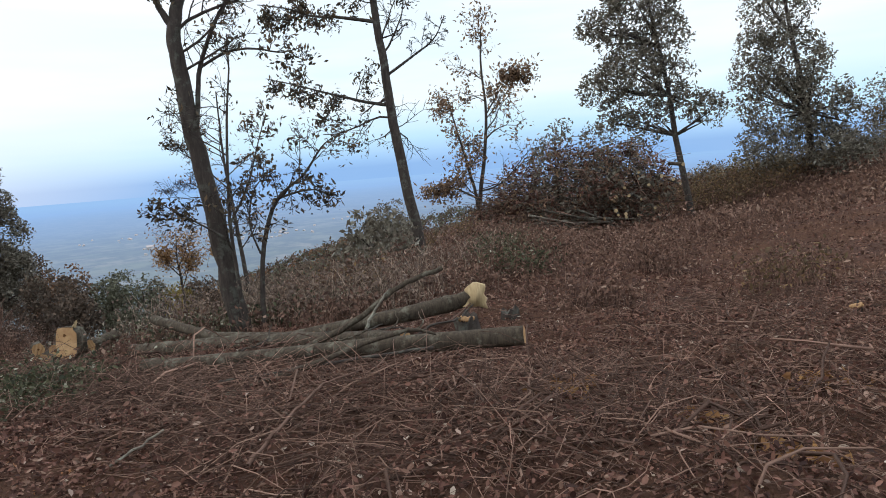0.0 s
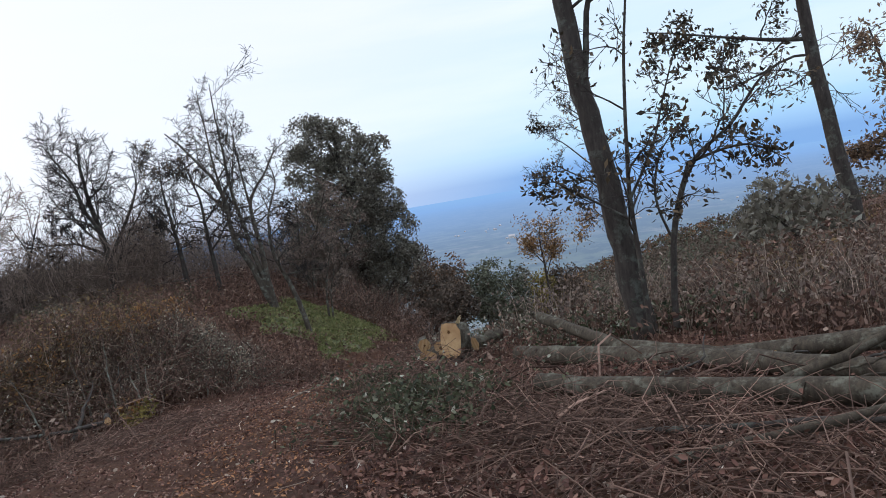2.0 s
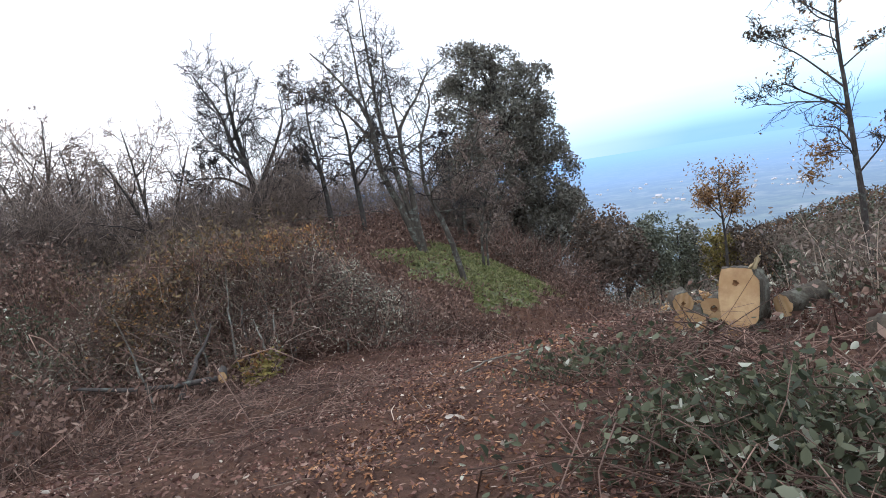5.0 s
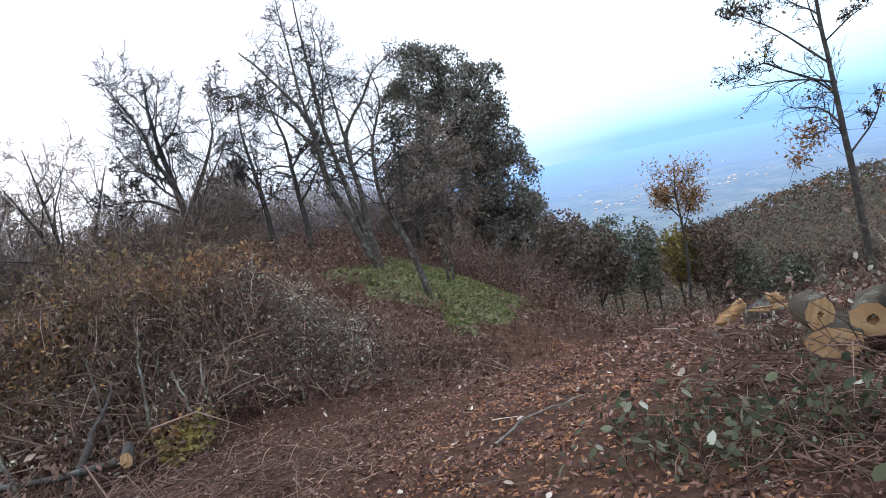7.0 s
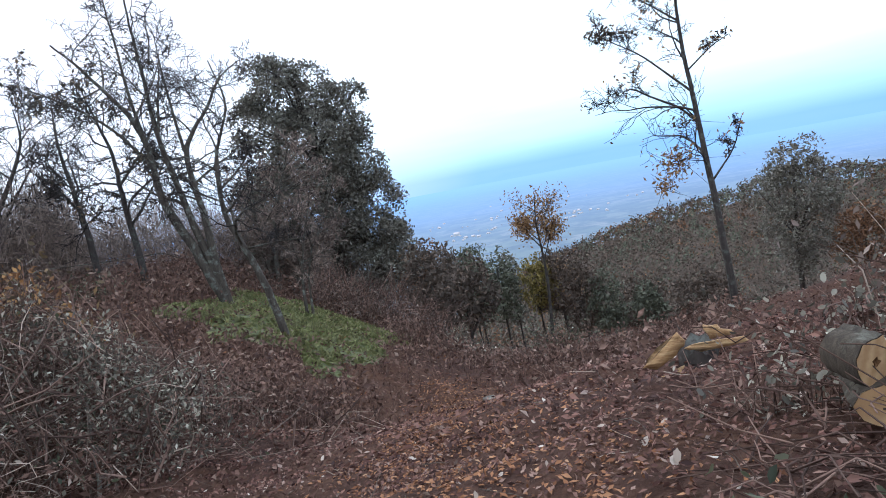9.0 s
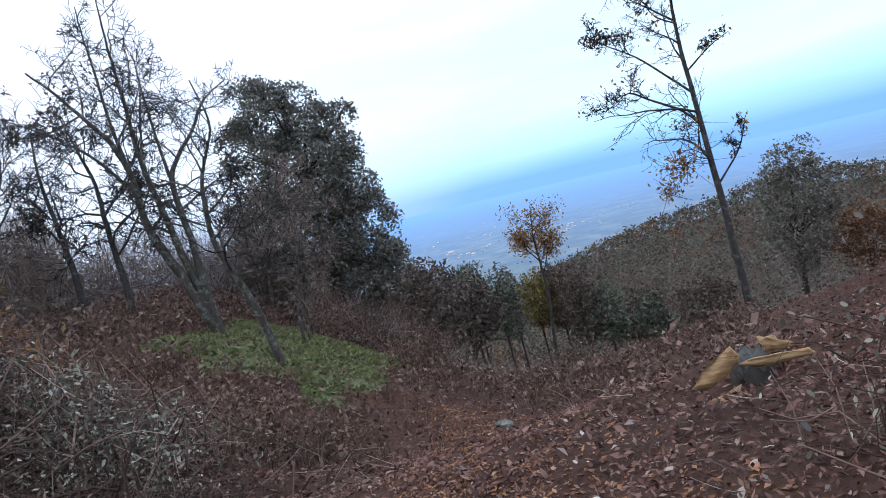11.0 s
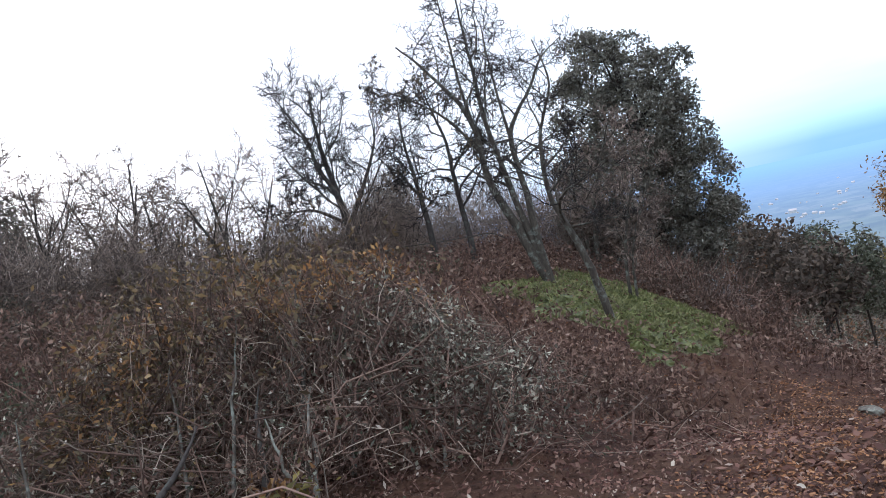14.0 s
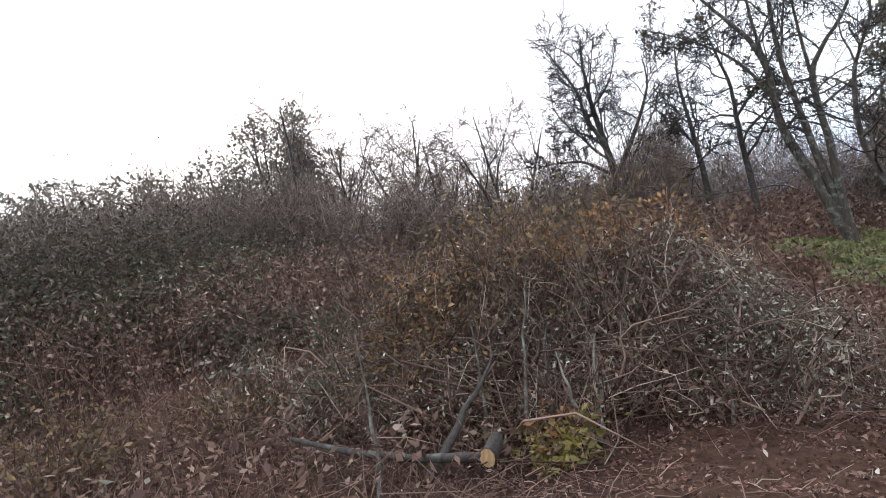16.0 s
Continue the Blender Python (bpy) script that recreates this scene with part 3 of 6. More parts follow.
tree("oak_tree", "leaning dark oak trunk with a few dry leaves", (-3.8, 11.5, -1.1), 3,
     [(((-3.76, 11.5, -1.35), (-3.87, 11.47, -0.24), (-3.95, 11.44, 0.59), (-4.01, 11.42, 1.29), (-4.12, 11.38, 2.18), (-4.19, 11.35, 3.05), (-4.22, 11.34, 3.7), (-4.22, 11.34, 4.16), (-4.07, 11.39, 4.6), (-3.95, 11.44, 5.3), (-3.9, 11.4, 6.8)), 0.19, 0.08),
      (((-4.22, 11.34, 4.05), (-4.34, 11.3, 4.3), (-4.46, 11.25, 4.57), (-4.54, 11.22, 5.2)), 0.07, 0.03),
      (((-4.08, 11.39, 2.35), (-4.0, 11.42, 2.85), (-3.92, 11.45, 3.41), (-3.6, 11.55, 4.16), (-3.36, 11.62, 4.53), (-3.1, 11.7, 5.0)), 0.05, 0.02),
      (((-3.92, 11.45, 3.4), (-3.46, 11.59, 3.68), (-3.0, 11.72, 3.72), (-2.55, 11.83, 3.6), (-2.2, 11.9, 3.7)), 0.03, 0.008)],
     [(6, 0.26, 60, 0.02, 0.2, 0.5), (6, 0.5, 50, 0.0, 0.24, 0.15), (5, 0.5, 46, 0.0, 0.24, 0.15)], DARKBARK, DARKBARK, (620, 0.07, 0.09, DARKOAK), thin=0.0055, toward=(1, 0.2))
tree("oak_sapling", "clump of thin oak stems holding dry brown leaves", (-3.3, 11.3, -0.95), 4,
     [(((-3.61, 11.23, -1.15), (-3.63, 11.23, -0.12), (-3.66, 11.22, 0.68), (-3.58, 11.24, 1.65), (-3.49, 11.27, 2.61), (-3.37, 11.31, 3.26), (-3.34, 11.32, 3.91)), 0.04, 0.01),
      (((-3.29, 11.33, -1.1), (-3.21, 11.35, 0.13), (-2.96, 11.42, 0.91), (-2.74, 11.48, 1.19), (-2.33, 11.57, 1.45), (-2.04, 11.62, 1.9), (-1.75, 11.67, 2.1)), 0.05, 0.01),
      (((-2.92, 11.43, 1.05), (-2.45, 11.54, 1.18), (-2.11, 11.61, 1.18), (-1.77, 11.67, 0.92)), 0.025, 0.007),
      (((-3.66, 11.22, 0.68), (-3.28, 11.33, 1.34), (-3.07, 11.39, 2.0), (-2.87, 11.45, 2.57)), 0.022, 0.007),
      (((-3.21, 11.35, 0.13), (-3.36, 11.31, 0.65), (-3.25, 11.34, 1.23), (-2.93, 11.43, 1.6)), 0.022, 0.007),
      (((-3.7, 11.2, 0.45), (-4.21, 11.02, 0.85), (-4.52, 10.9, 1.07), (-4.73, 10.81, 1.29)), 0.02, 0.006)],
     [(8, 0.32, 55, 0.0, 0.22, 0.2), (6, 0.5, 50, -0.03, 0.24, 0.15), (4, 0.5, 46, -0.02, 0.24, 0.15)], DARKBARK, DARKBARK, (1500, 0.062, 0.09, DARKOAK), thin=0.005)
tree("oak_tree", "slender straight oak with long leafy side branches", (-0.8, 21.0, -0.9), 5,
     [(((-0.7, 20.99, -2.0), (-0.74, 20.99, -0.9), (-1.0, 20.98, 0.78), (-1.21, 20.96, 2.42), (-1.3, 20.96, 3.49), (-1.36, 20.96, 4.72), (-1.51, 20.95, 5.93), (-1.57, 20.94, 7.11), (-1.7, 20.9, 9.4)), 0.2, 0.09),
      (((-1.32, 20.95, 3.38), (-2.01, 20.9, 3.51), (-2.52, 20.85, 3.67), (-3.2, 20.76, 3.88), (-4.19, 20.58, 4.2), (-4.99, 20.4, 4.42)), 0.06, 0.012),
      (((-1.55, 20.94, 5.95), (-2.62, 20.84, 6.16), (-3.47, 20.71, 6.2), (-4.11, 20.59, 6.48), (-5.0, 20.4, 6.6)), 0.06, 0.012),
      (((-1.33, 20.97, 4.3), (-0.46, 20.99, 4.82), (0.29, 21.0, 5.28), (0.61, 20.99, 5.94)), 0.05, 0.012),
      (((-1.47, 20.95, 5.41), (-0.93, 20.98, 5.55), (-0.55, 20.99, 5.86)), 0.03, 0.01)],
     [(7, 0.3, 55, 0.01, 0.22, 0.3), (7, 0.5, 50, 0.0, 0.24, 0.15), (5, 0.5, 46, 0.0, 0.24, 0.15)], DARKBARK, DARKBARK, (2300, 0.10, 0.13, DARKOAK), thin=0.008, where=lambda p: (p[:, 0] < -1.6) | (p[:, 2] > 6.5))
tree("oak_tree", "small forked oak with thin pale brown autumn leaves", (1.9, 33.0, -0.9), 6,
     [(((2.0, 32.94, -2.3), (2.03, 32.94, -0.73), (2.47, 32.91, 1.47), (2.75, 32.89, 3.69), (2.57, 32.9, 5.9), (2.71, 32.89, 7.78)), 0.13, 0.03),
      (((1.98, 32.94, -2.2), (1.98, 32.94, -0.67), (1.64, 32.96, 0.97), (1.17, 32.98, 2.98), (0.79, 32.99, 4.68)), 0.11, 0.025),
      (((1.88, 32.95, -0.48), (0.72, 32.99, 0.18), (-0.44, 33.0, 0.13)), 0.06, 0.015),
      (((2.75, 32.89, 3.69), (3.78, 32.78, 5.24), (4.75, 32.66, 5.42)), 0.04, 0.01)],
     [(9, 0.3, 50, 0.04, 0.18, 0.25), (7, 0.5, 46, 0.02, 0.2, 0.15), (4, 0.5, 46, 0.0, 0.2, 0.15)], DARKBARK, DARKBARK, (3600, 0.14, 0.22, PINKLEAF), thin=0.010)
tree("autumn_tree", "tall thin oak with a few rust leaves along its stem", (-8.2, 26.8, -4.9), 7,
     [(((-8.16, 26.81, -5.4), (-8.18, 26.81, -5.0), (-8.27, 26.8, -3.48), (-8.36, 26.8, -1.58), (-8.45, 26.79, -0.49), (-8.53, 26.79, 1.05), (-8.65, 26.78, 2.28), (-8.63, 26.79, 3.45), (-8.61, 26.79, 5.0)), 0.12, 0.025),
      (((-8.46, 26.8, 0.1), (-8.87, 26.77, 0.67), (-9.61, 26.71, 1.1), (-10.11, 26.65, 1.5), (-10.59, 26.58, 1.15), (-11.05, 26.49, 1.05)), 0.04, 0.008),
      (((-8.53, 26.79, 1.0), (-9.1, 26.75, 1.63), (-9.74, 26.69, 2.31), (-10.41, 26.6, 2.78), (-10.88, 26.53, 3.2)), 0.035, 0.008),
      (((-8.63, 26.79, 2.9), (-9.27, 26.74, 3.48), (-9.79, 26.69, 3.91)), 0.03, 0.008),
      (((-8.36, 26.8, -1.45), (-7.71, 26.81, -0.66), (-7.44, 26.81, 0.14)), 0.03, 0.01),
      (((-8.56, 26.79, 1.6), (-7.91, 26.81, 2.09), (-7.47, 26.81, 2.27)), 0.025, 0.008)],
     [(9, 0.27, 55, 0.03, 0.2, 0.38), (7, 0.55, 50, 0.01, 0.24, 0.15), (6, 0.55, 46, 0.0, 0.24, 0.15)], DARKBARK, OAKTWIG, (260, 0.08, 0.12, PINKRUST), thin=0.007, toward=(-1, -0.2),
     sprays=(((-9.2, 26.75, -0.7), (0.5, 0.4, 0.45), 260, 0.085, PINKRUST), ((-9.55, 26.71, -1.35), (0.35, 0.35, 0.3), 110, 0.085, PINKRUST), ((-8.85, 26.77, 0.25), (0.4, 0.3, 0.3), 90, 0.08, OAKLEAF), ((-10.55, 26.6, 3.0), (0.45, 0.3, 0.22), 130, 0.10, DARKOAK), ((-9.9, 26.65, 2.9), (0.3, 0.3, 0.2), 45, 0.09, DARKOAK)))
tree("autumn_tree", "young tree with a small round crown of orange leaves", (-20.3, 49.0, -11.7), 8,
     [(((-20.4, 48.96, -12.0), (-20.14, 49.04, -8.35), (-20.15, 49.03, -5.9), (-20.28, 48.99, -4.14), (-20.12, 49.04, -2.3)), 0.12, 0.03), (((-20.15, 49.03, -6.6), (-19.7, 49.2, -5.4), (-19.3, 49.4, -4.2)), 0.05, 0.015), (((-20.2, 49.0, -5.6), (-20.9, 48.8, -4.6), (-21.2, 48.7, -3.8)), 0.05, 0.015)],
     [(9, 0.3, 50, 0.05, 0.15, 0.5), (7, 0.5, 46, 0.0, 0.2, 0.15), (5, 0.5, 45, 0.0, 0.2, 0.2)], DARKBARK, DARKBARK, (2600, 0.14, 0.34, PINKRUST), thin=0.009, where=lambda p: p[:, 2] > -5.9)


def leafy_tree(name, label, at, seed, trunk, r0, blobs, count, size, mat=EVERGREEN, bark=DARKBARK, shell=0.45, category="tree", lobe=0.0):
    """A dense crown of tufts over a real trunk and limbs that reach into each part of it."""
    rng = np.random.default_rng(seed)
    root = tagged(empty(name, at), label, category)
    t = Tubes()
    trunk = np.asarray(trunk, float)
    t.add(trunk, np.linspace(r0, r0 * 0.3, len(trunk)), 8)
    t.ob("trunk", bark, root)
    for c, r in blobs:
        c = np.array(c, float)
        k = np.argmin(np.abs(trunk[:, 2] - (c[2] - r[2] * 0.8)))
        for _ in range(3):
            end = c + rng.normal(size=3) * np.array(r) * 0.5
            p = line_up(trunk[k], end, 5, 0.08, rng.integers(1e6))
            limbs = Tubes()
            limbs.add(p, np.linspace(r0 * 0.4, 0.01, 5), 5)
            limbs.ob("bough", bark, root)
    leaf_ob("crown", rng, np.concatenate([lobed_points(rng, blobs, count - count // 3, lobe), clump_points(rng, blobs, count // 3, 0.2)]) if lobe else clump_points(rng, blobs, count, shell), size * rng.uniform(0.6, 1.3, count), mat, root)
    return root


leafy_tree("holm_oak", "tall slim dark evergreen oak with an open crown", (13.4, 34.4, -2.6), 11,
           ((13.54, 34.43, -3.0), (13.12, 34.59, -0.29), (12.78, 34.72, 1.83), (12.58, 34.8, 3.92), (12.13, 34.95, 6.59), (11.68, 35.11, 8.94), (11.47, 35.18, 10.67)), 0.2,
           [((11.2, 35.2, 8.6), (1.6, 1.6, 1.6)), ((9.9, 35.6, 7.5), (1.0, 1.0, 1.0)), ((12.2, 34.9, 6.9), (1.1, 1.1, 1.3)), ((10.9, 35.4, 5.4), (1.5, 1.5, 1.3)), ((9.4, 35.8, 4.5), (1.0, 1.0, 0.8)), ((12.4, 34.8, 4.5), (1.1, 1.1, 1.0)), ((13.4, 34.4, 3.5), (0.8, 0.8, 0.7)), ((14.1, 34.2, 3.0), (0.8, 0.8, 0.6)), ((9.9, 35.6, 2.7), (0.8, 0.8, 0.7)), ((11.6, 35.1, 2.7), (0.9, 0.9, 0.7)), ((8.9, 35.9, 8.0), (0.6, 0.6, 0.5)), ((10.6, 35.5, 10.3), (1.2, 1.2, 1.2)), ((12.0, 35.0, 10.0), (1.2, 1.2, 1.2))], 17000, 0.14, lobe=0.55)
leafy_tree("holm_oak", "dense dark evergreen oak at the edge of the clearing", (22.0, 38.1, -1.4), 12,
           ((22.09, 38.06, -1.7), (21.85, 38.19, 2.54), (21.12, 38.6, 7.14), (20.76, 38.8, 9.73)), 0.24,
           [((20.4, 39.0, 8.6), (1.6, 1.6, 2.0)), ((19.6, 39.4, 5.8), (1.2, 1.2, 1.5)), ((21.3, 38.5, 5.5), (1.6, 1.6, 1.6)), ((20.6, 38.9, 2.8), (1.9, 1.9, 1.6)), ((19.0, 39.7, 3.9), (0.8, 0.8, 1.0)), ((22.3, 37.9, 2.9), (1.4, 1.4, 1.6)), ((20.1, 39.2, 0.5), (1.8, 1.8, 1.2)), ((22.1, 38.0, 0.5), (2.2, 2.0, 1.4)), ((23.2, 37.5, 2.2), (1.0, 1.0, 1.4)), ((23.5, 37.3, -0.3), (1.6, 1.6, 1.2)), ((20.2, 39.1, 10.8), (1.2, 1.2, 1.4))], 21000, 0.15, lobe=0.6)
leafy_tree("holm_oak", "broad tall evergreen oak, nearly black green, beside the grass", (-24.6, 32.4, -4.6), 13,
           ((-24.6, 32.4, -5.0), (-24.6, 32.4, -2.0), (-24.7, 32.3, 2.0), (-25.0, 32.2, 5.2)), 0.35,
           [((-25.7, 31.6, 4.9), (1.2, 1.2, 1.5)), ((-24.5, 32.5, 4.4), (1.2, 1.2, 1.4)), ((-23.5, 33.2, 3.7), (1.0, 1.0, 1.3)), ((-26.3, 31.2, 3.0), (1.4, 1.4, 1.9)), ((-24.6, 32.4, 2.0), (2.0, 2.0, 2.2)), ((-23.4, 33.2, 1.4), (1.2, 1.2, 1.7)), ((-25.4, 31.9, -0.6), (2.6, 2.6, 2.4)), ((-23.2, 33.3, -1.2), (1.5, 1.5, 2.0)), ((-22.6, 33.7, -3.0), (1.0, 1.0, 1.4)), ((-26.9, 30.8, -0.8), (1.5, 1.5, 2.2)), ((-24.5, 32.5, -3.2), (2.4, 2.2, 1.6))], 72000, 0.115, lobe=0.55)
leafy_tree("holm_oak", "round dark evergreen on the far slope", (-4.9, 55.7, -13.0), 14,
           ((-5.0, 55.75, -13.5), (-4.9, 55.7, -8), (-4.6, 55.7, -3)), 0.2,
           [((-4.5, 55.7, -3.1), (1.2, 1.2, 1.2)), ((-5.7, 55.7, -5.2), (1.4, 1.4, 1.6)), ((-3.7, 55.6, -5.0), (1.4, 1.4, 1.6)), ((-4.8, 55.7, -7.3), (1.9, 1.9, 1.8)), ((-4.9, 55.7, -9.5), (1.2, 1.2, 1.2))], 8000, 0.17, lobe=0.7)

# ---- bare trees round the grass ----
BARE = [(8, 0.36, 60, 0.02, 0.26, 0.28), (8, 0.55, 58, 0.01, 0.3, 0.15), (7, 0.5, 54, 0.0, 0.3, 0.15)]
tree("bare_oak", "many-stemmed bare oak with dry leaves, leaning over the grass", (-21.4, 21.9, -2.5), 21,
     [(((-21.35, 21.98, -2.9), (-21.66, 21.66, -1.6), (-21.86, 21.46, -0.6), (-22.12, 21.18, 0.33), (-22.24, 21.05, 1.05), (-22.23, 21.06, 1.89), (-22.27, 21.02, 2.54), (-22.45, 20.82, 3.31), (-22.76, 20.46, 3.96), (-23.08, 20.07, 4.71), (-23.37, 19.7, 5.24)), 0.16, 0.025),
      (((-21.4, 21.92, -2.8), (-21.62, 21.7, -1.1), (-21.76, 21.56, 0.04), (-21.86, 21.46, 0.92), (-21.99, 21.32, 1.97), (-22.06, 21.25, 3.17), (-22.05, 21.25, 4.17), (-22.07, 21.23, 5.17), (-22.09, 21.22, 6.17), (-22.07, 21.24, 7.0)), 0.12, 0.015),
      (((-22.27, 21.02, 2.5), (-22.38, 20.9, 3.78), (-22.39, 20.89, 4.96), (-22.44, 20.84, 6.14), (-22.43, 20.85, 6.8)), 0.05, 0.012),
      (((-21.41, 21.91, -2.7), (-21.51, 21.8, -1.05), (-21.51, 21.81, 0.13), (-21.59, 21.73, 1.16), (-21.62, 21.7, 2.09), (-21.36, 21.95, 2.59), (-20.94, 22.34, 3.27), (-20.64, 22.6, 3.99), (-20.14, 23.02, 4.37)), 0.13, 0.02),
      (((-21.62, 21.7, 2.05), (-21.68, 21.64, 3.2), (-21.71, 21.61, 4.37), (-21.7, 21.61, 5.4)), 0.05, 0.012),
      (((-22.25, 21.05, 1.7), (-22.66, 20.58, 2.79), (-23.15, 19.98, 3.48), (-23.64, 19.34, 4.0), (-23.98, 18.86, 4.3)), 0.05, 0.01),
      (((-21.59, 21.73, 1.1), (-20.97, 22.31, 1.62), (-20.42, 22.79, 1.94)), 0.04, 0.01)],
     BARE, BARK, OAKTWIG, (1000, 0.085, 0.07, DARKOAK), thin=0.008, where=lambda p: (p[:, 0] < -22.1) & (p[:, 2] > 1.6) & (p[:, 2] < 5.6))
tree("bare_oak", "crooked bare oak with a grey trunk rising from the grass", (-17.8, 19.6, -2.9), 22,
     [(((-17.66, 19.69, -3.2), (-17.79, 19.58, -2.27), (-17.9, 19.48, -1.45), (-18.08, 19.33, -0.74), (-18.26, 19.17, -0.1), (-18.29, 19.14, 0.63), (-18.21, 19.21, 1.39), (-18.02, 19.38, 1.97), (-17.83, 19.54, 2.55), (-18.01, 19.39, 3.51)), 0.10, 0.015),
      (((-18.06, 19.35, -0.78), (-17.75, 19.62, -0.78), (-17.35, 19.93, -0.76), (-16.87, 20.29, -0.83)), 0.025, 0.008), (((-18.29, 19.14, 0.6), (-17.83, 19.54, 1.07), (-17.54, 19.79, 1.68)), 0.03, 0.01)],
     [(10, 0.36, 60, 0.02, 0.26, 0.28), (8, 0.55, 58, 0.01, 0.3, 0.15), (7, 0.5, 54, 0.0, 0.3, 0.15)], BARK, OAKTWIG, thin=0.0065)
tree("bare_sapling", "pair of thin bare stems standing in the grass", (-19.4, 22.9, -2.95), 23,
     [(((-19.49, 22.83, -3.3), (-19.43, 22.88, -1.99), (-19.19, 23.05, -0.94), (-18.87, 23.29, 0.2)), 0.055, 0.012), (((-19.35, 22.94, -3.3), (-19.3, 22.97, -2.19), (-19.04, 23.17, -1.2)), 0.045, 0.012)],
     [(9, 0.42, 50, 0.02, 0.18, 0.35), (7, 0.5, 46, 0.0, 0.22, 0.15), (5, 0.5, 45, 0.0, 0.22, 0.15)], BARK, WOODTWIG, thin=0.007)
tree("bare_oak", "slim bare oak with dry leaves in its lower crown", (-24.6, 21.8, -2.3), 24,
     [(((-24.55, 21.83, -2.7), (-24.52, 21.87, -0.88), (-24.57, 21.81, 0.47), (-24.59, 21.79, 1.61), (-24.57, 21.8, 2.55), (-24.73, 21.61, 3.55), (-24.85, 21.46, 4.5)), 0.12, 0.02), (((-24.59, 21.79, 1.55), (-24.1, 22.35, 2.38), (-23.72, 22.76, 3.19)), 0.05, 0.012)],
     [(11, 0.42, 60, 0.02, 0.26, 0.3), (9, 0.55, 58, 0.01, 0.3, 0.15), (8, 0.5, 54, 0.0, 0.3, 0.15)], DARKBARK, OAKTWIG, (420, 0.10, 0.09, DARKOAK), group="bare oaks behind the clearing", thin=0.0085, where=lambda p: p[:, 2] < 2.4)
tree("bare_oak", "slender bare oak standing back among the scrub", (-27.5, 22.5, -1.9), 28,
     [(((-27.46, 22.51, -2.4), (-27.45, 22.51, -0.02), (-27.5, 22.45, 1.07), (-27.57, 22.35, 2.38), (-27.62, 22.29, 3.46), (-27.54, 22.39, 4.8)), 0.13, 0.02), (((-27.5, 22.45, 1.0), (-27.71, 22.15, 1.79), (-28.01, 21.73, 2.34)), 0.05, 0.012)],
     [(11, 0.42, 60, 0.02, 0.26, 0.3), (9, 0.55, 58, 0.01, 0.3, 0.15), (8, 0.5, 54, 0.0, 0.3, 0.15)], DARKBARK, OAKTWIG, group="bare oaks behind the clearing", thin=0.010)
tree("bare_oak", "broad bare oak with a fan of fine branches", (-30.7, 21.0, -1.7), 25,
     [(((-30.8, 20.85, -2.2), (-30.77, 20.89, -1.11), (-30.68, 21.05, 0.69), (-30.75, 20.93, 1.87), (-30.84, 20.77, 3.04), (-30.89, 20.67, 3.98), (-30.91, 20.65, 5.34), (-30.84, 20.77, 6.2)), 0.2, 0.03),
      (((-30.7, 21.01, 0.6), (-30.78, 20.88, 2.11), (-31.02, 20.44, 3.13), (-31.07, 20.33, 4.28), (-31.3, 19.9, 5.3), (-31.5, 19.51, 6.2)), 0.12, 0.02),
      (((-30.68, 21.05, 0.6), (-30.28, 21.72, 1.89), (-29.97, 22.21, 2.91), (-29.72, 22.6, 3.96), (-29.76, 22.54, 5.0)), 0.11, 0.02),
      (((-30.78, 20.87, 0.9), (-31.21, 20.08, 1.58), (-31.59, 19.31, 1.69), (-32.04, 18.32, 1.71)), 0.08, 0.015),
      (((-30.75, 20.93, 1.8), (-30.96, 20.55, 2.42), (-31.28, 19.93, 2.79), (-31.74, 18.99, 3.01)), 0.07, 0.015)],
     [(10, 0.44, 54, 0.05, 0.2, 0.22), (10, 0.55, 48, 0.03, 0.22, 0.12), (9, 0.55, 44, 0.02, 0.22, 0.12)], DARKBARK, OAKTWIG, group="bare oaks behind the clearing", thin=0.010)
tree("bare_oak", "twiggy brown oak in front of the dark evergreen", (-24.0, 27.6, -3.4), 26,
     [(((-24.2, 27.4, -3.9), (-24.07, 27.49, -1.38), (-23.57, 27.89, 0.64), (-23.0, 28.3, 2.4)), 0.11, 0.02), (((-23.9, 27.6, -3.9), (-22.74, 28.51, -1.32), (-21.92, 29.07, 0.57)), 0.09, 0.02), (((-24.2, 27.4, -3.8), (-24.47, 27.16, -0.83), (-24.28, 27.31, 1.5)), 0.09, 0.02), (((-23.9, 27.6, -3.5), (-23.3, 28.1, -2.4), (-22.2, 28.9, -1.6)), 0.06, 0.015)],
     [(10, 0.42, 54, 0.02, 0.2, 0.15), (9, 0.5, 50, 0.0, 0.22, 0.12), (8, 0.5, 46, 0.0, 0.22, 0.12)], BARK, WOODTWIG, (4200, 0.085, 0.14, THICKET), thin=0.011)
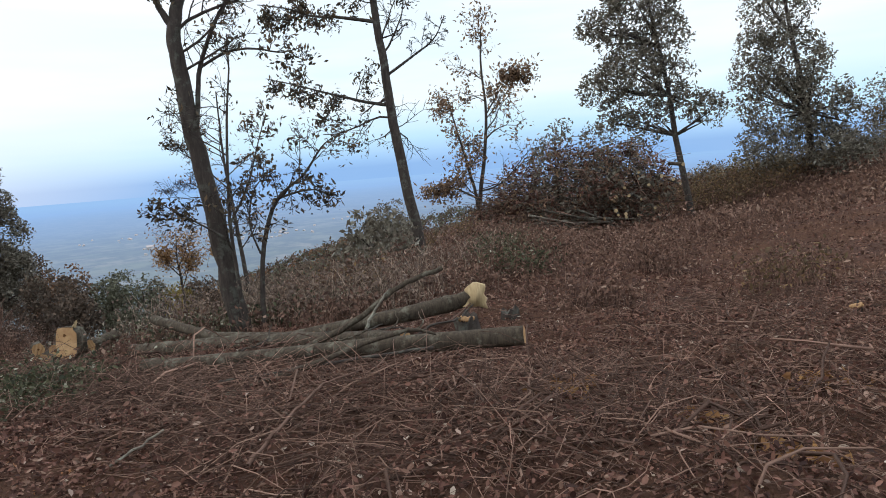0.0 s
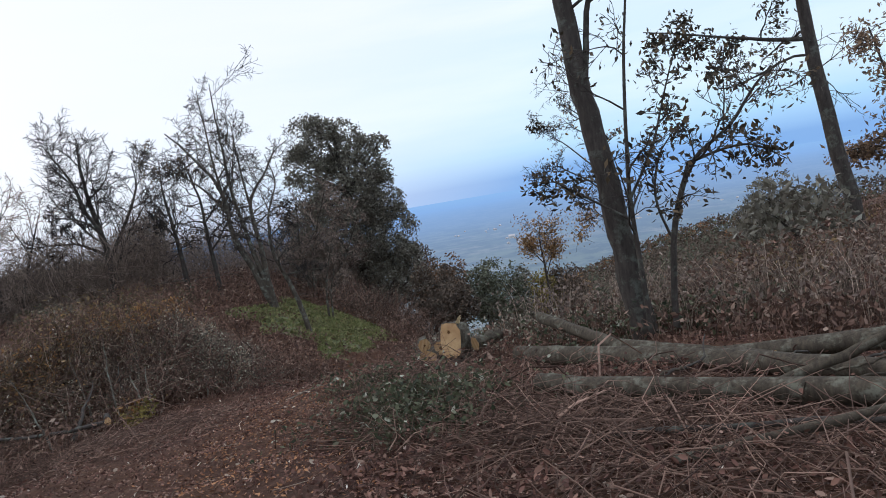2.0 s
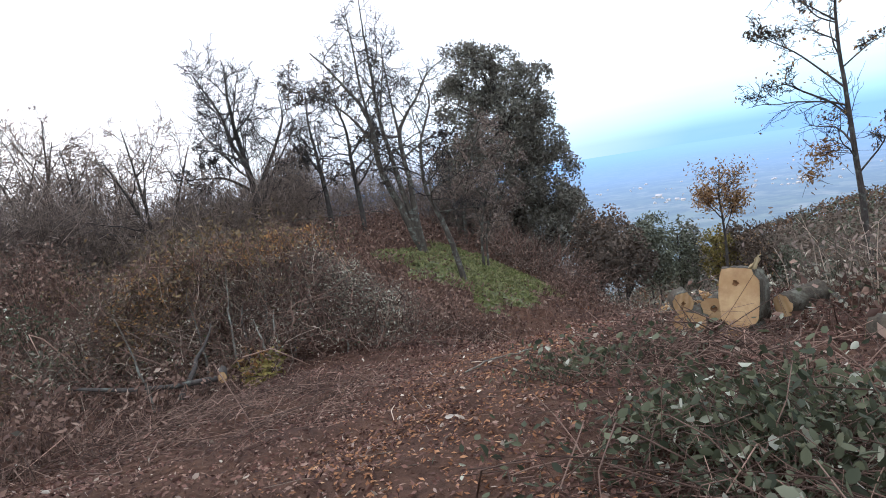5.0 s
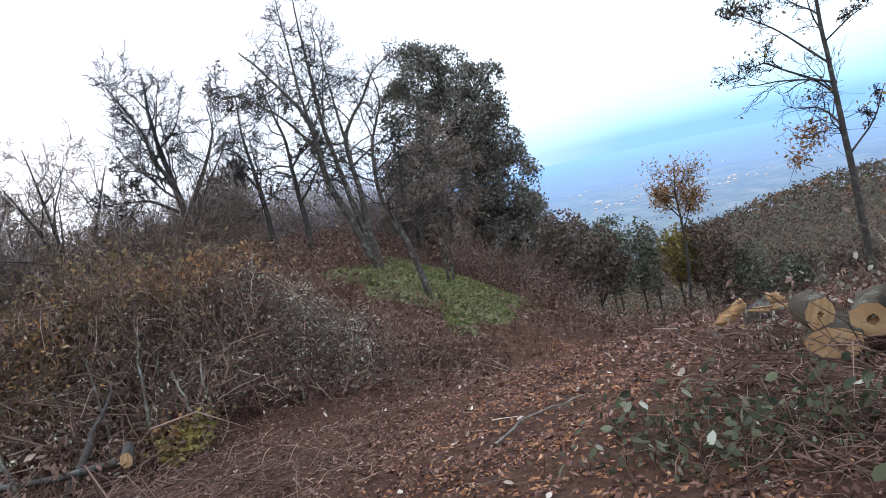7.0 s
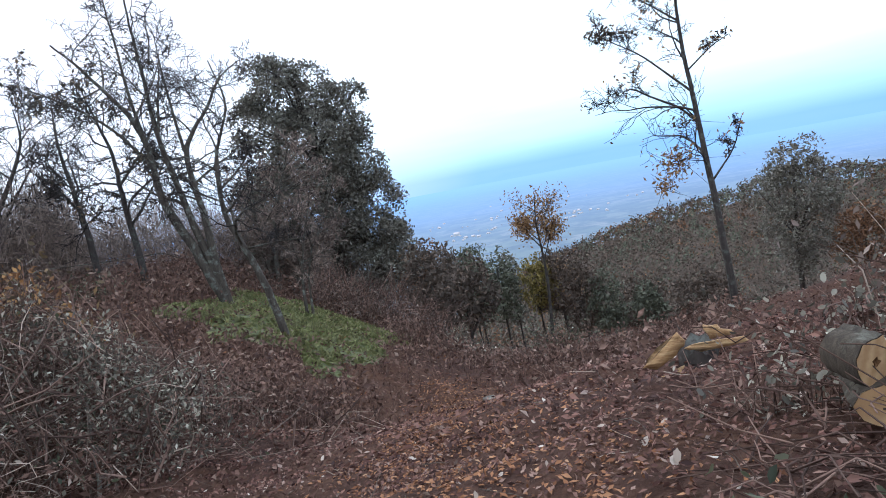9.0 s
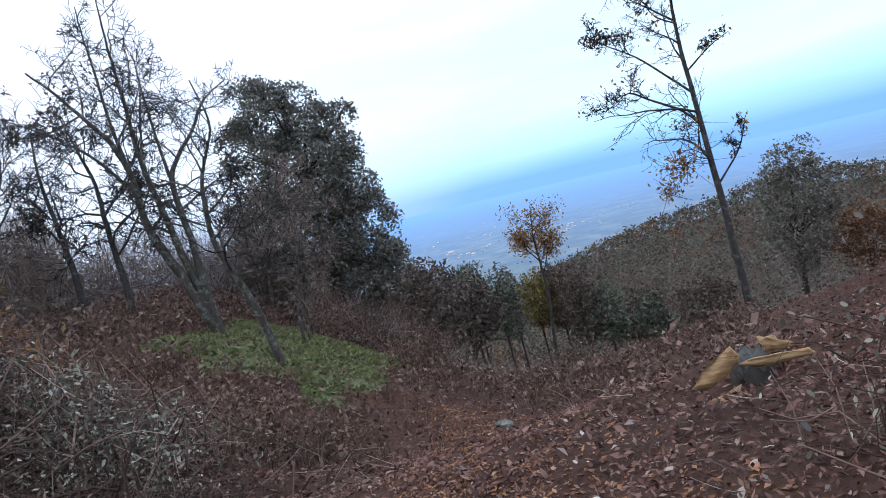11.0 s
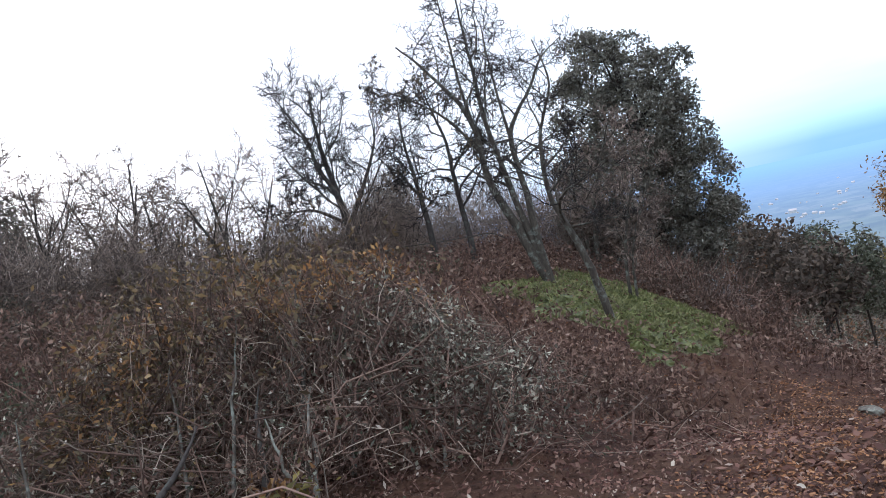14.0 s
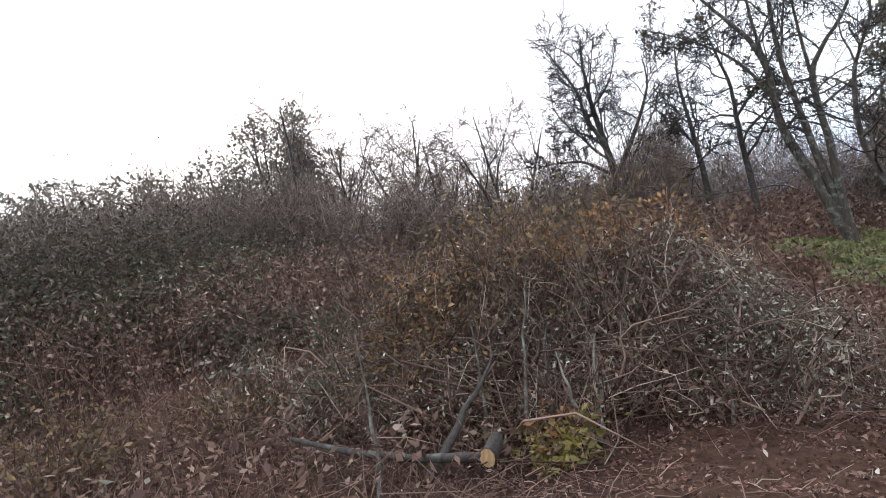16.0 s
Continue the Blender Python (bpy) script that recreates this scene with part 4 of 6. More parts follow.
# a low-branched oak with a broad crown, of the sort that makes up the wood behind
bare3 = tree("bare_oak", "low-branched bare oak with a broad twiggy crown", (-38.5, 14.5, -1.6), 27,
             [(((-38.5, 14.5, -1.9), (-38.4, 14.6, 0.2), (-38.0, 14.9, 2.4), (-37.2, 15.3, 4.4)), 0.15, 0.02), (((-38.5, 14.5, -1.8), (-38.9, 14.1, 0.4), (-39.5, 13.6, 2.6), (-40.0, 13.0, 4.6)), 0.13, 0.02),
              (((-38.6, 14.5, -1.8), (-38.7, 14.9, 0.8), (-38.8, 15.3, 3.0), (-38.6, 15.5, 5.6)), 0.12, 0.02), (((-38.4, 14.4, -1.8), (-37.9, 13.9, 0.4), (-37.0, 13.4, 2.4)), 0.10, 0.02)],
             [(7, 0.5, 52, 0.03, 0.2, 0.2), (7, 0.55, 48, 0.01, 0.22, 0.12), (6, 0.55, 44, 0.0, 0.22, 0.12)], DARKBARK, WOODTWIG, (2600, 0.062, 0.16, THICKET), group="bare oaks behind the clearing", thin=0.012)

# ---- felled logs ----
def log(name, label, pts, r0, r1, mat=LOGBARK, seed=0, ends=(True, True), category="log", group=""):
    """A felled stem: bark with knots and bumps, a sawn face at either end."""
    rng = np.random.default_rng(seed)
    pts = np.asarray(pts, float)
    t = np.linspace(0, 1, len(pts))
    fine = np.linspace(0, 1, 26)
    line = np.stack([np.interp(fine, t, pts[:, i]) for i in range(3)], 1)
    line[1:-1] = (line[:-2] + 2 * line[1:-1] + line[2:]) / 4
    rad = np.linspace(r0, r1, 26) * (1 + 0.035 * rng.normal(size=26))
    root = tagged(empty(name, tuple(line.mean(0))), label, category, group)
    sides = 18
    b = Tubes()
    b.add(line, rad, sides)
    v = b.v[0].reshape(26, sides, 3)
    v += (v - line[:, None]) * (0.05 * np.sin(3 * np.linspace(0, 6.28, sides, endpoint=False)[None] + 4 * fine[:, None] + seed) + 0.025 * rng.normal(size=(26, sides)))[..., None]
    b.v[0] = v.reshape(-1, 3)
    b.ob("bark", mat, root)
    for k, on in zip((0, 25), ends):
        if on:
            d = line[k] - line[1 if k == 0 else 24]
            d /= np.linalg.norm(d)
            ring = v[k] * 0.985 + line[k] * 0.015 + d * 0.004
            c = ring.mean(0) + d * 0.003
            f = np.array([[sides, i, (i + 1) % sides] for i in range(sides)])
            ob_of("sawn_face", np.vstack([ring, c]), f, CUT, root, "fresh orange saw cut")
    return root


log("log", "long grey-green felled log lying in front", ((0.88, 7.46, -0.62), (-1.2, 7.85, -0.72), (-3.7, 8.5, -0.95), (-4.3, 8.8, -1.0)), 0.115, 0.105, seed=1)
log("log", "felled log propped on its stump with a splintered yellow end", ((0.55, 9.6, -0.55), (-0.6, 9.3, -0.68), (-2.2, 9.6, -0.95), (-3.4, 10.2, -1.2)), 0.13, 0.08, seed=2)
log("log", "mossy grey log lying among brambles", ((-0.6, 8.4, -0.8), (-3.0, 9.6, -1.0), (-5.6, 11.15, -1.40)), 0.12, 0.13, seed=3)
log("log", "crooked pale log rising out of the heap", ((-2.0, 9.2, -0.9), (-3.8, 10.3, -1.05), (-5.35, 11.55, -0.92)), 0.09, 0.08, LOGBARK, seed=4)

# ---- scattered cover ----
def scatter(rng, n, cx, cy, rx, ry, turn=0.0, soft=True):
    """Places on the ground in an ellipse, thinning towards its rim when soft."""
    a = rng.uniform(0, 2 * np.pi, n)
    r = np.sqrt(rng.uniform(0, 1, n)) * (1 + (0.25 * rng.normal(size=n) if soft else 0))
    u, v = np.cos(a) * r * rx, np.sin(a) * r * ry
    c, s = math.cos(radians(turn)), math.sin(radians(turn))
    x, y = cx + u * c - v * s, cy + u * s + v * c
    return np.stack([x, y, ground_z(x, y)], 1)


def sticks(name, label, rng, at, length, radius, tilt, mat, lift=0.03, category="twigs", bend=0.13):
    """Loose twigs lying across one another; tilt: how steeply they may stand."""
    n = len(at)
    az = rng.uniform(0, 2 * np.pi, n)
    el = np.abs(rng.normal(size=n)) * tilt
    ln = length * rng.uniform(0.35, 1.3, n)
    d = np.stack([np.cos(az) * np.cos(el), np.sin(az) * np.cos(el), np.sin(el)], 1) * ln[:, None]
    a = at + np.array([0, 0, 1]) * (lift * np.abs(rng.normal(size=n)))[:, None]
    b = a + d
    b[:, 2] = np.maximum(b[:, 2], ground_z(b[:, 0], b[:, 1]) + 0.01)
    side = rng.normal(size=(n, 3)) * (bend * ln)[:, None]
    rows = [a, a + (b - a) * 0.33 + side, a + (b - a) * 0.68 + side * rng.uniform(-0.4, 1.2, (n, 1)), b]
    for p in rows[1:3]:
        p[:, 2] = np.maximum(p[:, 2], ground_z(p[:, 0], p[:, 1]) + 0.008)
    t = Tubes()
    r = radius * rng.uniform(0.5, 1.5, n)
    t.many(rows, r, r * 0.5)
    return tagged(t.ob(name, mat), label, category, kind="stuff")


def litter(name, label, rng, at, size, mat, lift=0.015, up=0.55, oval=False):
    at = at + np.array([0, 0, 1]) * (0.006 + lift * np.abs(rng.normal(size=len(at))))[:, None]
    ob = leaf_ob(name, rng, at, size * rng.uniform(0.45, 1.35, len(at)), mat, None, label, up, 1.6, oval)
    return tagged(ob, label, "leaf litter", kind="stuff")


def undergrowth(name, label, rng, at, height, stem_mat, leaf_mat, leaves, size, radius=0.005, lean=0.5, spread=0.12, category="undergrowth"):
    """Stems that stand and arch out of the ground at the places given, with leaves held along them."""
    n = len(at)
    h = height * rng.uniform(0.45, 1.25, n)
    out = rng.normal(size=(n, 2)) * lean * h[:, None]
    b = at + np.concatenate([out, h[:, None]], 1)
    mid = at + np.concatenate([out * 0.3, (h * 0.62)[:, None]], 1)
    t = Tubes()
    r = radius * rng.uniform(0.6, 1.5, n)
    t.many([at - np.array([0, 0, 0.05]), mid, b], r, r * 0.4)
    root = tagged(t.ob(name, stem_mat), label, category, kind="stuff")
    if leaves:
        k = rng.integers(0, n, leaves)
        f = rng.uniform(0.25, 1.05, (leaves, 1))
        p = np.where(f < 0.5, at[k] + (mid[k] - at[k]) * f * 2, mid[k] + (b[k] - mid[k]) * (f * 2 - 1)) + rng.normal(size=(leaves, 3)) * spread
        p[:, 2] = np.maximum(p[:, 2], ground_z(p[:, 0], p[:, 1]) + 0.01)
        o = leaf_ob("leafage", rng, p, size * rng.uniform(0.5, 1.4, leaves), leaf_mat, root, "", 0.0, 1.4 if category == "bramble" else 1.6, category == "bramble")
        tagged(o, kind="stuff")
    return root


R = np.random.default_rng(7)
WAY = np.array([(0, 0), (-1, 2.1), (-3.7, 4.2), (-6, 6), (-7.6, 7.8), (-9.4, 11), (-11.2, 15), (-13.2, 19.5)])


def off_way(x, y):
    """How far a place lies from the track."""
    best = np.full(np.shape(x), 1e9)
    for (ax, ay), (bx, by) in zip(WAY[:-1], WAY[1:]):
        dx, dy = bx - ax, by - ay
        t = np.clip(((x - ax) * dx + (y - ay) * dy) / (dx * dx + dy * dy), 0, 1)
        best = np.minimum(best, np.hypot(x - ax - t * dx, y - ay - t * dy))
    return best


def field(rng, n, x0, x1, y0, y1, keep):
    x, y = rng.uniform(x0, x1, n), rng.uniform(y0, y1, n)
    k = rng.uniform(0, 1, n) < keep(x, y)
    x, y = x[k], y[k]
    return np.stack([x, y, ground_z(x, y)], 1)


def drift(x, y):
    """Leaves gather in drifts and leave patches of bare soil."""
    n = np.sin(2.1 * x + 1.3 * np.sin(1.1 * y)) * np.sin(1.9 * y + 1.1 * np.sin(1.7 * x)) + 0.5 * np.sin(5.3 * x + 2 * y) * np.sin(4.7 * y - x)
    return np.clip(0.55 + 0.6 * n, 0.28, 1)


litter("leaf_litter", "fine shredded brown leaves beside the track", R, field(R, 300000, -15, 4, 1, 17, lambda x, y: np.clip(1.2 - off_way(x, y) / 3.4, 0, 1) * drift(x, y) * ~in_turf(x, y)), 0.027, LITTER, 0.02)
litter("leaf_litter", "brown and grey fallen leaves covering the slope", R, field(R, 200000, -16, 8, -3, 15, lambda x, y: np.clip((off_way(x, y) - 0.5) / 4, 0.04, 1) * ~in_turf(x, y)), 0.033, LITTER, 0.025)
litter("leaf_litter", "scattered dead leaves lying on the grass", R, field(R, 8000, -24, -14, 16, 28, lambda x, y: 1.0 * in_turf(x, y) * (np.sin(1.7 * x + 0.6 * y) * np.sin(1.9 * y - 0.8 * x) > -0.2)), 0.06, LITTER, 0.05)
litter("leaf_litter", "fallen leaves thinning out over the upper slope", R, field(R, 80000, -24, 16, 12, 34, lambda x, y: 0.9 * ~in_turf(x, y)), 0.055, LITTER, 0.03)
litter("trodden_leaves", "trodden reddish leaf scraps on the track", R, field(R, 260000, -15, 1, 1, 21, lambda x, y: np.clip(1.3 - off_way(x, y) / 1.1, 0, 1) * np.clip((y - 4) / 5, 0.25, 1) * drift(x + 3, y)), 0.030, PATHLEAF, 0.006, 0.75)
litter("pale_leaves", "scattered pale grey fallen leaves", R, field(R, 1500, -14, 8, 1.5, 14, lambda x, y: 0.8 * ~in_turf(x, y)), 0.038, PALELEAF, 0.03, 0.4, True)
litter("rust_leaves", "clusters of orange brown oak leaves on the slope", R, np.concatenate([scatter(R, 45, x, y, 0.3, 0.22) for x, y in ((1.1, 5.6), (1.9, 4.6), (2.2, 4.0), (3.2, 5.4))]), 0.08, RUSTLEAF, 0.03, 0.4, True)
litter("rust_leaves", "bright rust leaves blown under the oaks", R, field(R, 5000, -24, -13, 14, 28, lambda x, y: 0.7 * (np.sin(1.1 * x) * np.sin(1.3 * y + x) > 0.1)), 0.06, PATHLEAF, 0.03, 0.5)
litter("leaf_litter", "curled dry leaves lying on top of the brash", R, field(R, 44000, -5, 9, 1.5, 9.5, lambda x, y: 0.35 + 0.65 * (np.sin(1.3 * x + 0.4) * np.sin(1.7 * y + 0.5 * x) > -0.1)), 0.036, LITTER, 0.07, 0.35, True)


def clear(p, gap=1.1):
    """Those of the places that lie off the trodden way."""
    return p[off_way(p[:, 0], p[:, 1]) > gap]


# brash left by the felling
for cx, cy, rx, ry, n, ln in ((-0.5, 5.2, 4.2, 2.0, 2500, 0.7), (5.0, 6.0, 4.0, 4.0, 900, 0.8), (-7.1, 9.6, 1.5, 0.8, 800, 0.42), (-3.6, 7.6, 2.4, 1.0, 1800, 0.8), (-11.6, 8.4, 2.2, 1.6, 1300, 0.4), (3.5, 10, 5, 3, 1500, 0.4)):
    sticks("twig_litter", "tangle of dry reddish brown cut twigs on the soil", R, clear(scatter(R, n, cx, cy, rx, ry)), ln, 0.0045, 0.14, TWIG, 0.06, bend=0.11)
sticks("twig_litter", "long arched bramble canes over the brash", R, clear(np.concatenate([scatter(R, 520, -17.2, 8.2, 2.6, 1.6, 60), scatter(R, 260, -0.5, 5.0, 4.5, 2.2), scatter(R, 70, -7.2, 9.9, 1.8, 1.2), scatter(R, 110, 4.5, 6.5, 3.5, 3.0), scatter(R, 220, -12.4, 7.6, 2.2, 1.8)]), 1.4), 1.0, 0.005, 0.2, TWIG, 0.05, bend=0.22)
sticks("twig_litter", "thicker broken branches lying in the brash", R, clear(np.concatenate([scatter(R, 110, -0.3, 5.4, 4.0, 2.0), scatter(R, 60, 4.0, 6.5, 3.5, 2.5), scatter(R, 70, -3.4, 8.0, 2.2, 0.9)]), 1.4), 0.8, 0.013, 0.12, TWIG, 0.06, bend=0.16)
sticks("twig_litter", "pale broken sticks strewn over the slope", R, field(R, 800, -14, 8, 2, 15, lambda x, y: 0.8), 0.28, 0.0042, 0.08, GREYTWIG, 0.03, bend=0.06)
# brambles by the logs
undergrowth("bramble_patch", "low dark green bramble patch beside the cut logs", R, np.concatenate([scatter(R, 320, -5.5, 8.2, 0.8, 0.6, 35), scatter(R, 110, -4.9, 7.4, 0.5, 0.35)]), 0.24, TWIG, BRAMBLE, 3600, 0.042, 0.004, 0.7, 0.09, "bramble")
litter("bramble_leaves", "single bramble leaves spilling over the brash", R, scatter(R, 700, -5.4, 8.2, 1.6, 1.0, 30), 0.042, BRAMBLE, 0.10, 0.3, True)
sticks("twig_litter", "thin arched canes over the brambles", R, scatter(R, 230, -5.3, 8.3, 1.6, 1.0, 30), 0.7, 0.0045, 0.35, TWIG, 0.12, bend=0.2)
undergrowth("bramble_patch", "green bramble leaves among the stacked rounds", R, scatter(R, 260, -7.3, 9.5, 0.8, 0.45), 0.16, TWIG, BRAMBLE, 620, 0.042, 0.004, 0.8, 0.08, "bramble")
undergrowth("bramble_patch", "grey green brambles growing round the log ends", R, scatter(R, 400, -5.6, 12.9, 1.8, 0.6, -20), 0.26, TWIG, GREYLEAF, 1100, 0.045, 0.004, 0.6, 0.12, "bramble")
undergrowth("bramble_patch", "grey green brambles behind the felled logs", R, scatter(R, 500, -3.4, 12.3, 2.2, 0.9, 20), 0.4, TWIG, BRAMBLE, 2000, 0.05, 0.004, 0.6, 0.12, "bramble")
undergrowth("bramble_patch", "pale bramble leaves behind the cut rounds", R, np.concatenate([scatter(R, 70, -7.35, 11.45, 0.45, 0.22), scatter(R, 60, -6.6, 11.6, 0.7, 0.2)]), 0.3, TWIG, GREYLEAF, 420, 0.035, 0.004, 0.5, 0.09, "bramble")
sticks("twig_litter", "thin twigs lying over the cut rounds", R, scatter(R, 90, -7.1, 11.3, 0.7, 0.35), 0.45, 0.005, 0.15, TWIG, 0.2)
# dry brown growth on the slope beyond the logs
undergrowth("dry_bracken", "dry reddish brown undergrowth covering the brow", R, field(R, 9000, -6, 12, 9.5, 34, lambda x, y: np.clip((y - 9.5) / 4 - 0.2 * np.maximum(x, 0), 0.12, 1) * np.where((y > 15) & (x < 1), 0.3, 1)), 0.32, TWIG, BRACKEN, 46000, 0.06, 0.006, 0.6, 0.16)
undergrowth("dry_bracken", "dry brown scrub running up to the edge of the wood", R, field(R, 7000, 7, 34, 20, 48, lambda x, y: np.clip((y - 18) / 8, 0.1, 1)), 0.55, TWIG, BRACKEN, 32000, 0.12, 0.008, 0.6, 0.22)
undergrowth("dry_bracken", "greenish scrub below the evergreen oaks", R, scatter(R, 900, 19.0, 38.5, 7.0, 2.2, 20), 1.3, TWIG, OAKLEAF, 9000, 0.10, 0.008, 0.5, 0.25)
undergrowth("dry_bracken", "thin pale saplings and twigs round the oak trunks", R, np.concatenate([scatter(R, 520, -2.3, 12.6, 2.4, 1.2), scatter(R, 160, -0.3, 17.0, 2.0, 1.5), scatter(R, 200, -5.0, 13.4, 1.6, 1.0)]), 0.8, GREYTWIG, THICKET, 5200, 0.05, 0.006, 0.35, 0.14)
undergrowth("dry_bracken", "dry brown scrub on the bank below the grass", R, scatter(R, 2800, -16.7, 14.8, 2.6, 1.4, 35), 0.5, TWIG, BRACKEN, 17000, 0.05, 0.005, 0.6, 0.15)
undergrowth("dry_bracken", "brown scrub on the shoulder beside the track", R, field(R, 9000, -20, -8, 15, 30, lambda x, y: np.clip((off_way(x, y) - 0.6) / 3, 0, 1) * ~in_turf(x, y)), 0.3, TWIG, BRACKEN, 15000, 0.08, 0.006, 0.6, 0.15)
undergrowth("dry_bracken", "brown scrub along the far rim of the clearing", R, field(R, 5200, -32, -19, 14, 32, lambda x, y: 1.0 * ~in_turf(x, y)), 0.5, TWIG, BRACKEN, 22000, 0.09, 0.006, 0.6, 0.2)
undergrowth("dry_bracken", "reddish scrub sloping up towards the wood", R, field(R, 9000, -30, -12, -2, 12, lambda x, y: np.clip((off_way(x, y) - 3.2) / 2, 0, 1)), 0.5, TWIG, BRACKEN, 34000, 0.06, 0.006, 0.6, 0.18)
g = field(R, 60000, -23, -11, 13, 26, lambda x, y: np.clip(0.62 + 0.3 * np.sin(2.1 * x + 1.3 * y) + 0.3 * np.sin(3.7 * y - 1.9 * x) + 0.1 * (y - 20), 0.12, 1) * in_turf(x, y))
v, f = leaf_arrays(R, g + np.array([0, 0, 0.03]), 0.10 * R.uniform(0.5, 1.4, len(g)), 0.0, 2.2)
tagged(ob_of("grass", v, f, GRASS), "short yellowish green grass under the bare trees", "grass", kind="stuff")
litter("fallen_leaves", "brown leaves fallen on the grass", R, field(R, 3600, -23, -13, 15, 27, lambda x, y: np.clip(0.75 - 0.09 * (y - 18), 0.1, 1) * in_turf(x, y)), 0.06, LITTER, 0.06, 0.5)


# tufts and low thickets that break up the slopes
CR = np.random.default_rng(17)
for cx, cy, rx, ry, n in ((-20.5, 6.5, 5.5, 5.0, 22), (-16.5, 14.6, 2.2, 1.6, 7), (1.5, 15.5, 5.5, 4.5, 16), (-1.5, 26.0, 4.0, 6.0, 8), (-15.5, 24.0, 2.5, 4.5, 7), (-25.5, 17.0, 3.5, 3.5, 8), (-14.2, 4.5, 2.2, 2.0, 5)):
    for _ in range(n):
        x, y = cx + rx * CR.uniform(-1, 1), cy + ry * CR.uniform(-1, 1)
        if in_turf(np.array(x), np.array(y)) or off_way(np.array(x), np.array(y)) < 2.0:
            continue
        kind = CR.integers(0, 4) if x < -8 else CR.choice((0, 0, 1, 3))
        undergrowth("thicket_clump", ("brown leafy clump on the slope", "green bramble clump on the slope", "grey twiggy clump on the slope", "rust tinged clump on the slope")[kind], CR, scatter(CR, 90, x, y, CR.uniform(0.4, 1.0), CR.uniform(0.4, 0.8)), CR.uniform(0.4, 0.95), GREYTWIG if kind == 2 else TWIG,
                    (BRACKEN, BRAMBLE, GREYLEAF, OAKLEAF)[kind], (650, 520, 260, 420)[kind], 0.06, 0.006, 0.45, 0.12, "shrub")


# ---- the great heap of cut brush beside the track ----
def brush_heap():
    rng = np.random.default_rng(31)
    root = tagged(empty("brush_heap", (-15.6, 11.0, -2.3)), "large heap of cut brush with rust and grey leaves", "brush heap")
    cx, cy = -15.7, 10.9

    def top(x, y):
        u, v = (x - cx) * 0.62 + (y - cy) * 0.78, -(x - cx) * 0.78 + (y - cy) * 0.62
        return ground_z(x, y, False) + 1.65 * np.exp(-((u - 0.1) / 2.4) ** 4 - (v / 1.9) ** 2) + 0.7 * np.exp(-((u - 2.8) / 1.5) ** 2 - (v / 1.8) ** 2) + 0.7 * np.exp(-((u + 2.9) / 1.5) ** 2 - (v / 1.6) ** 2) + 0.2 * np.sin(2.6 * x + 1) * np.sin(2.3 * y) + 0.12 * np.sin(6.3 * x + 5.1 * y)

    def places(n, x0=cx, y0=cy, rx=3.0, ry=2.2, low=0.0, high=1.05):
        p = scatter(rng, n, x0, y0, rx, ry, 50)
        g, t = p[:, 2].copy(), top(p[:, 0], p[:, 1])
        p[:, 2] = g + (t - g) * rng.uniform(low, high, n) ** 0.6
        return p

    def tangle(name, n, mat, lo, hi, rad, steep, over, curl, **pl):
        a = places(n, **pl)
        az, el = rng.uniform(0, 6.28, n), rng.normal(size=n) * 0.45 + steep
        ln = rng.uniform(lo, hi, n)
        d = np.stack([np.cos(az) * np.cos(el), np.sin(az) * np.cos(el), np.sin(el)], 1) * ln[:, None]
        b = a + d
        b[:, 2] = np.clip(b[:, 2], ground_z(b[:, 0], b[:, 1]), top(b[:, 0], b[:, 1]) + over * rng.uniform(0.3, 1, n))
        side = rng.normal(size=a.shape) * (curl * ln)[:, None]
        r = rad * rng.uniform(0.5, 1.8, n)
        t = Tubes()
        t.many([a, a + (b - a) * 0.3 + side, a + (b - a) * 0.66 + side * rng.uniform(-0.3, 1.2, (n, 1)), b], r, r * 0.4)
        tagged(t.ob(name, mat, root), kind="stuff")
        return b

    tangle("twig_tangle", 5200, TWIG, 0.2, 0.8, 0.0042, 0.5, 0.35, 0.2)
    tangle("stem_tangle", 900, TWIG, 0.5, 1.7, 0.010, 0.8, 0.7, 0.14, high=0.9)
    tangle("pale_tangle", 2400, GREYTWIG, 0.25, 1.0, 0.0042, 0.8, 0.45, 0.18, low=0.5)
    tips = tangle("upright_tangle", 420, TWIG, 0.7, 1.7, 0.006, 1.15, 1.05, 0.10, rx=1.8, ry=1.2, low=0.6, high=1.0)
    tagged(leaf_ob("tip_leafage", rng, np.repeat(tips, 5, 0) + rng.normal(size=(5 * len(tips), 3)) * 0.10, 0.05 * rng.uniform(0.5, 1.4, 5 * len(tips)), OAKLEAF, root), kind="stuff")
    for a, b, rad, mat in (((-13.4, 10.2, -2.2), (-13.85, 10.45, -1.3), 0.036, PALEBARK), ((-13.33, 10.12, -2.2), (-13.6, 10.0, -1.35), 0.03, PALEBARK), ((-13.6, 9.9, -2.2), (-14.3, 10.5, -1.2), 0.04, DARKBARK), ((-13.45, 8.65, -2.1), (-14.3, 9.6, -1.35), 0.05, DARKBARK),
                           ((-13.5, 9.6, -2.0), (-14.9, 10.5, -0.5), 0.022, BARK), ((-14.0, 10.9, -2.3), (-14.6, 11.8, -0.8), 0.035, BARK), ((-13.8, 10.3, -2.3), (-15.1, 11.2, -0.2), 0.04, BARK), ((-13.9, 9.3, -2.2), (-15.0, 9.9, -0.8), 0.025, BARK),
                           ((-13.3, 11.5, -2.4), (-14.4, 12.2, -1.2), 0.02, PALEBARK), ((-13.3, 8.2, -2.1), (-14.6, 8.5, -0.9), 0.025, BARK)):
        s = Tubes()
        s.add(line_up(a, b, 9, 0.045, int(-1000 * a[0] - 77 * b[1])), np.linspace(rad, rad * 0.15, 9), 8)
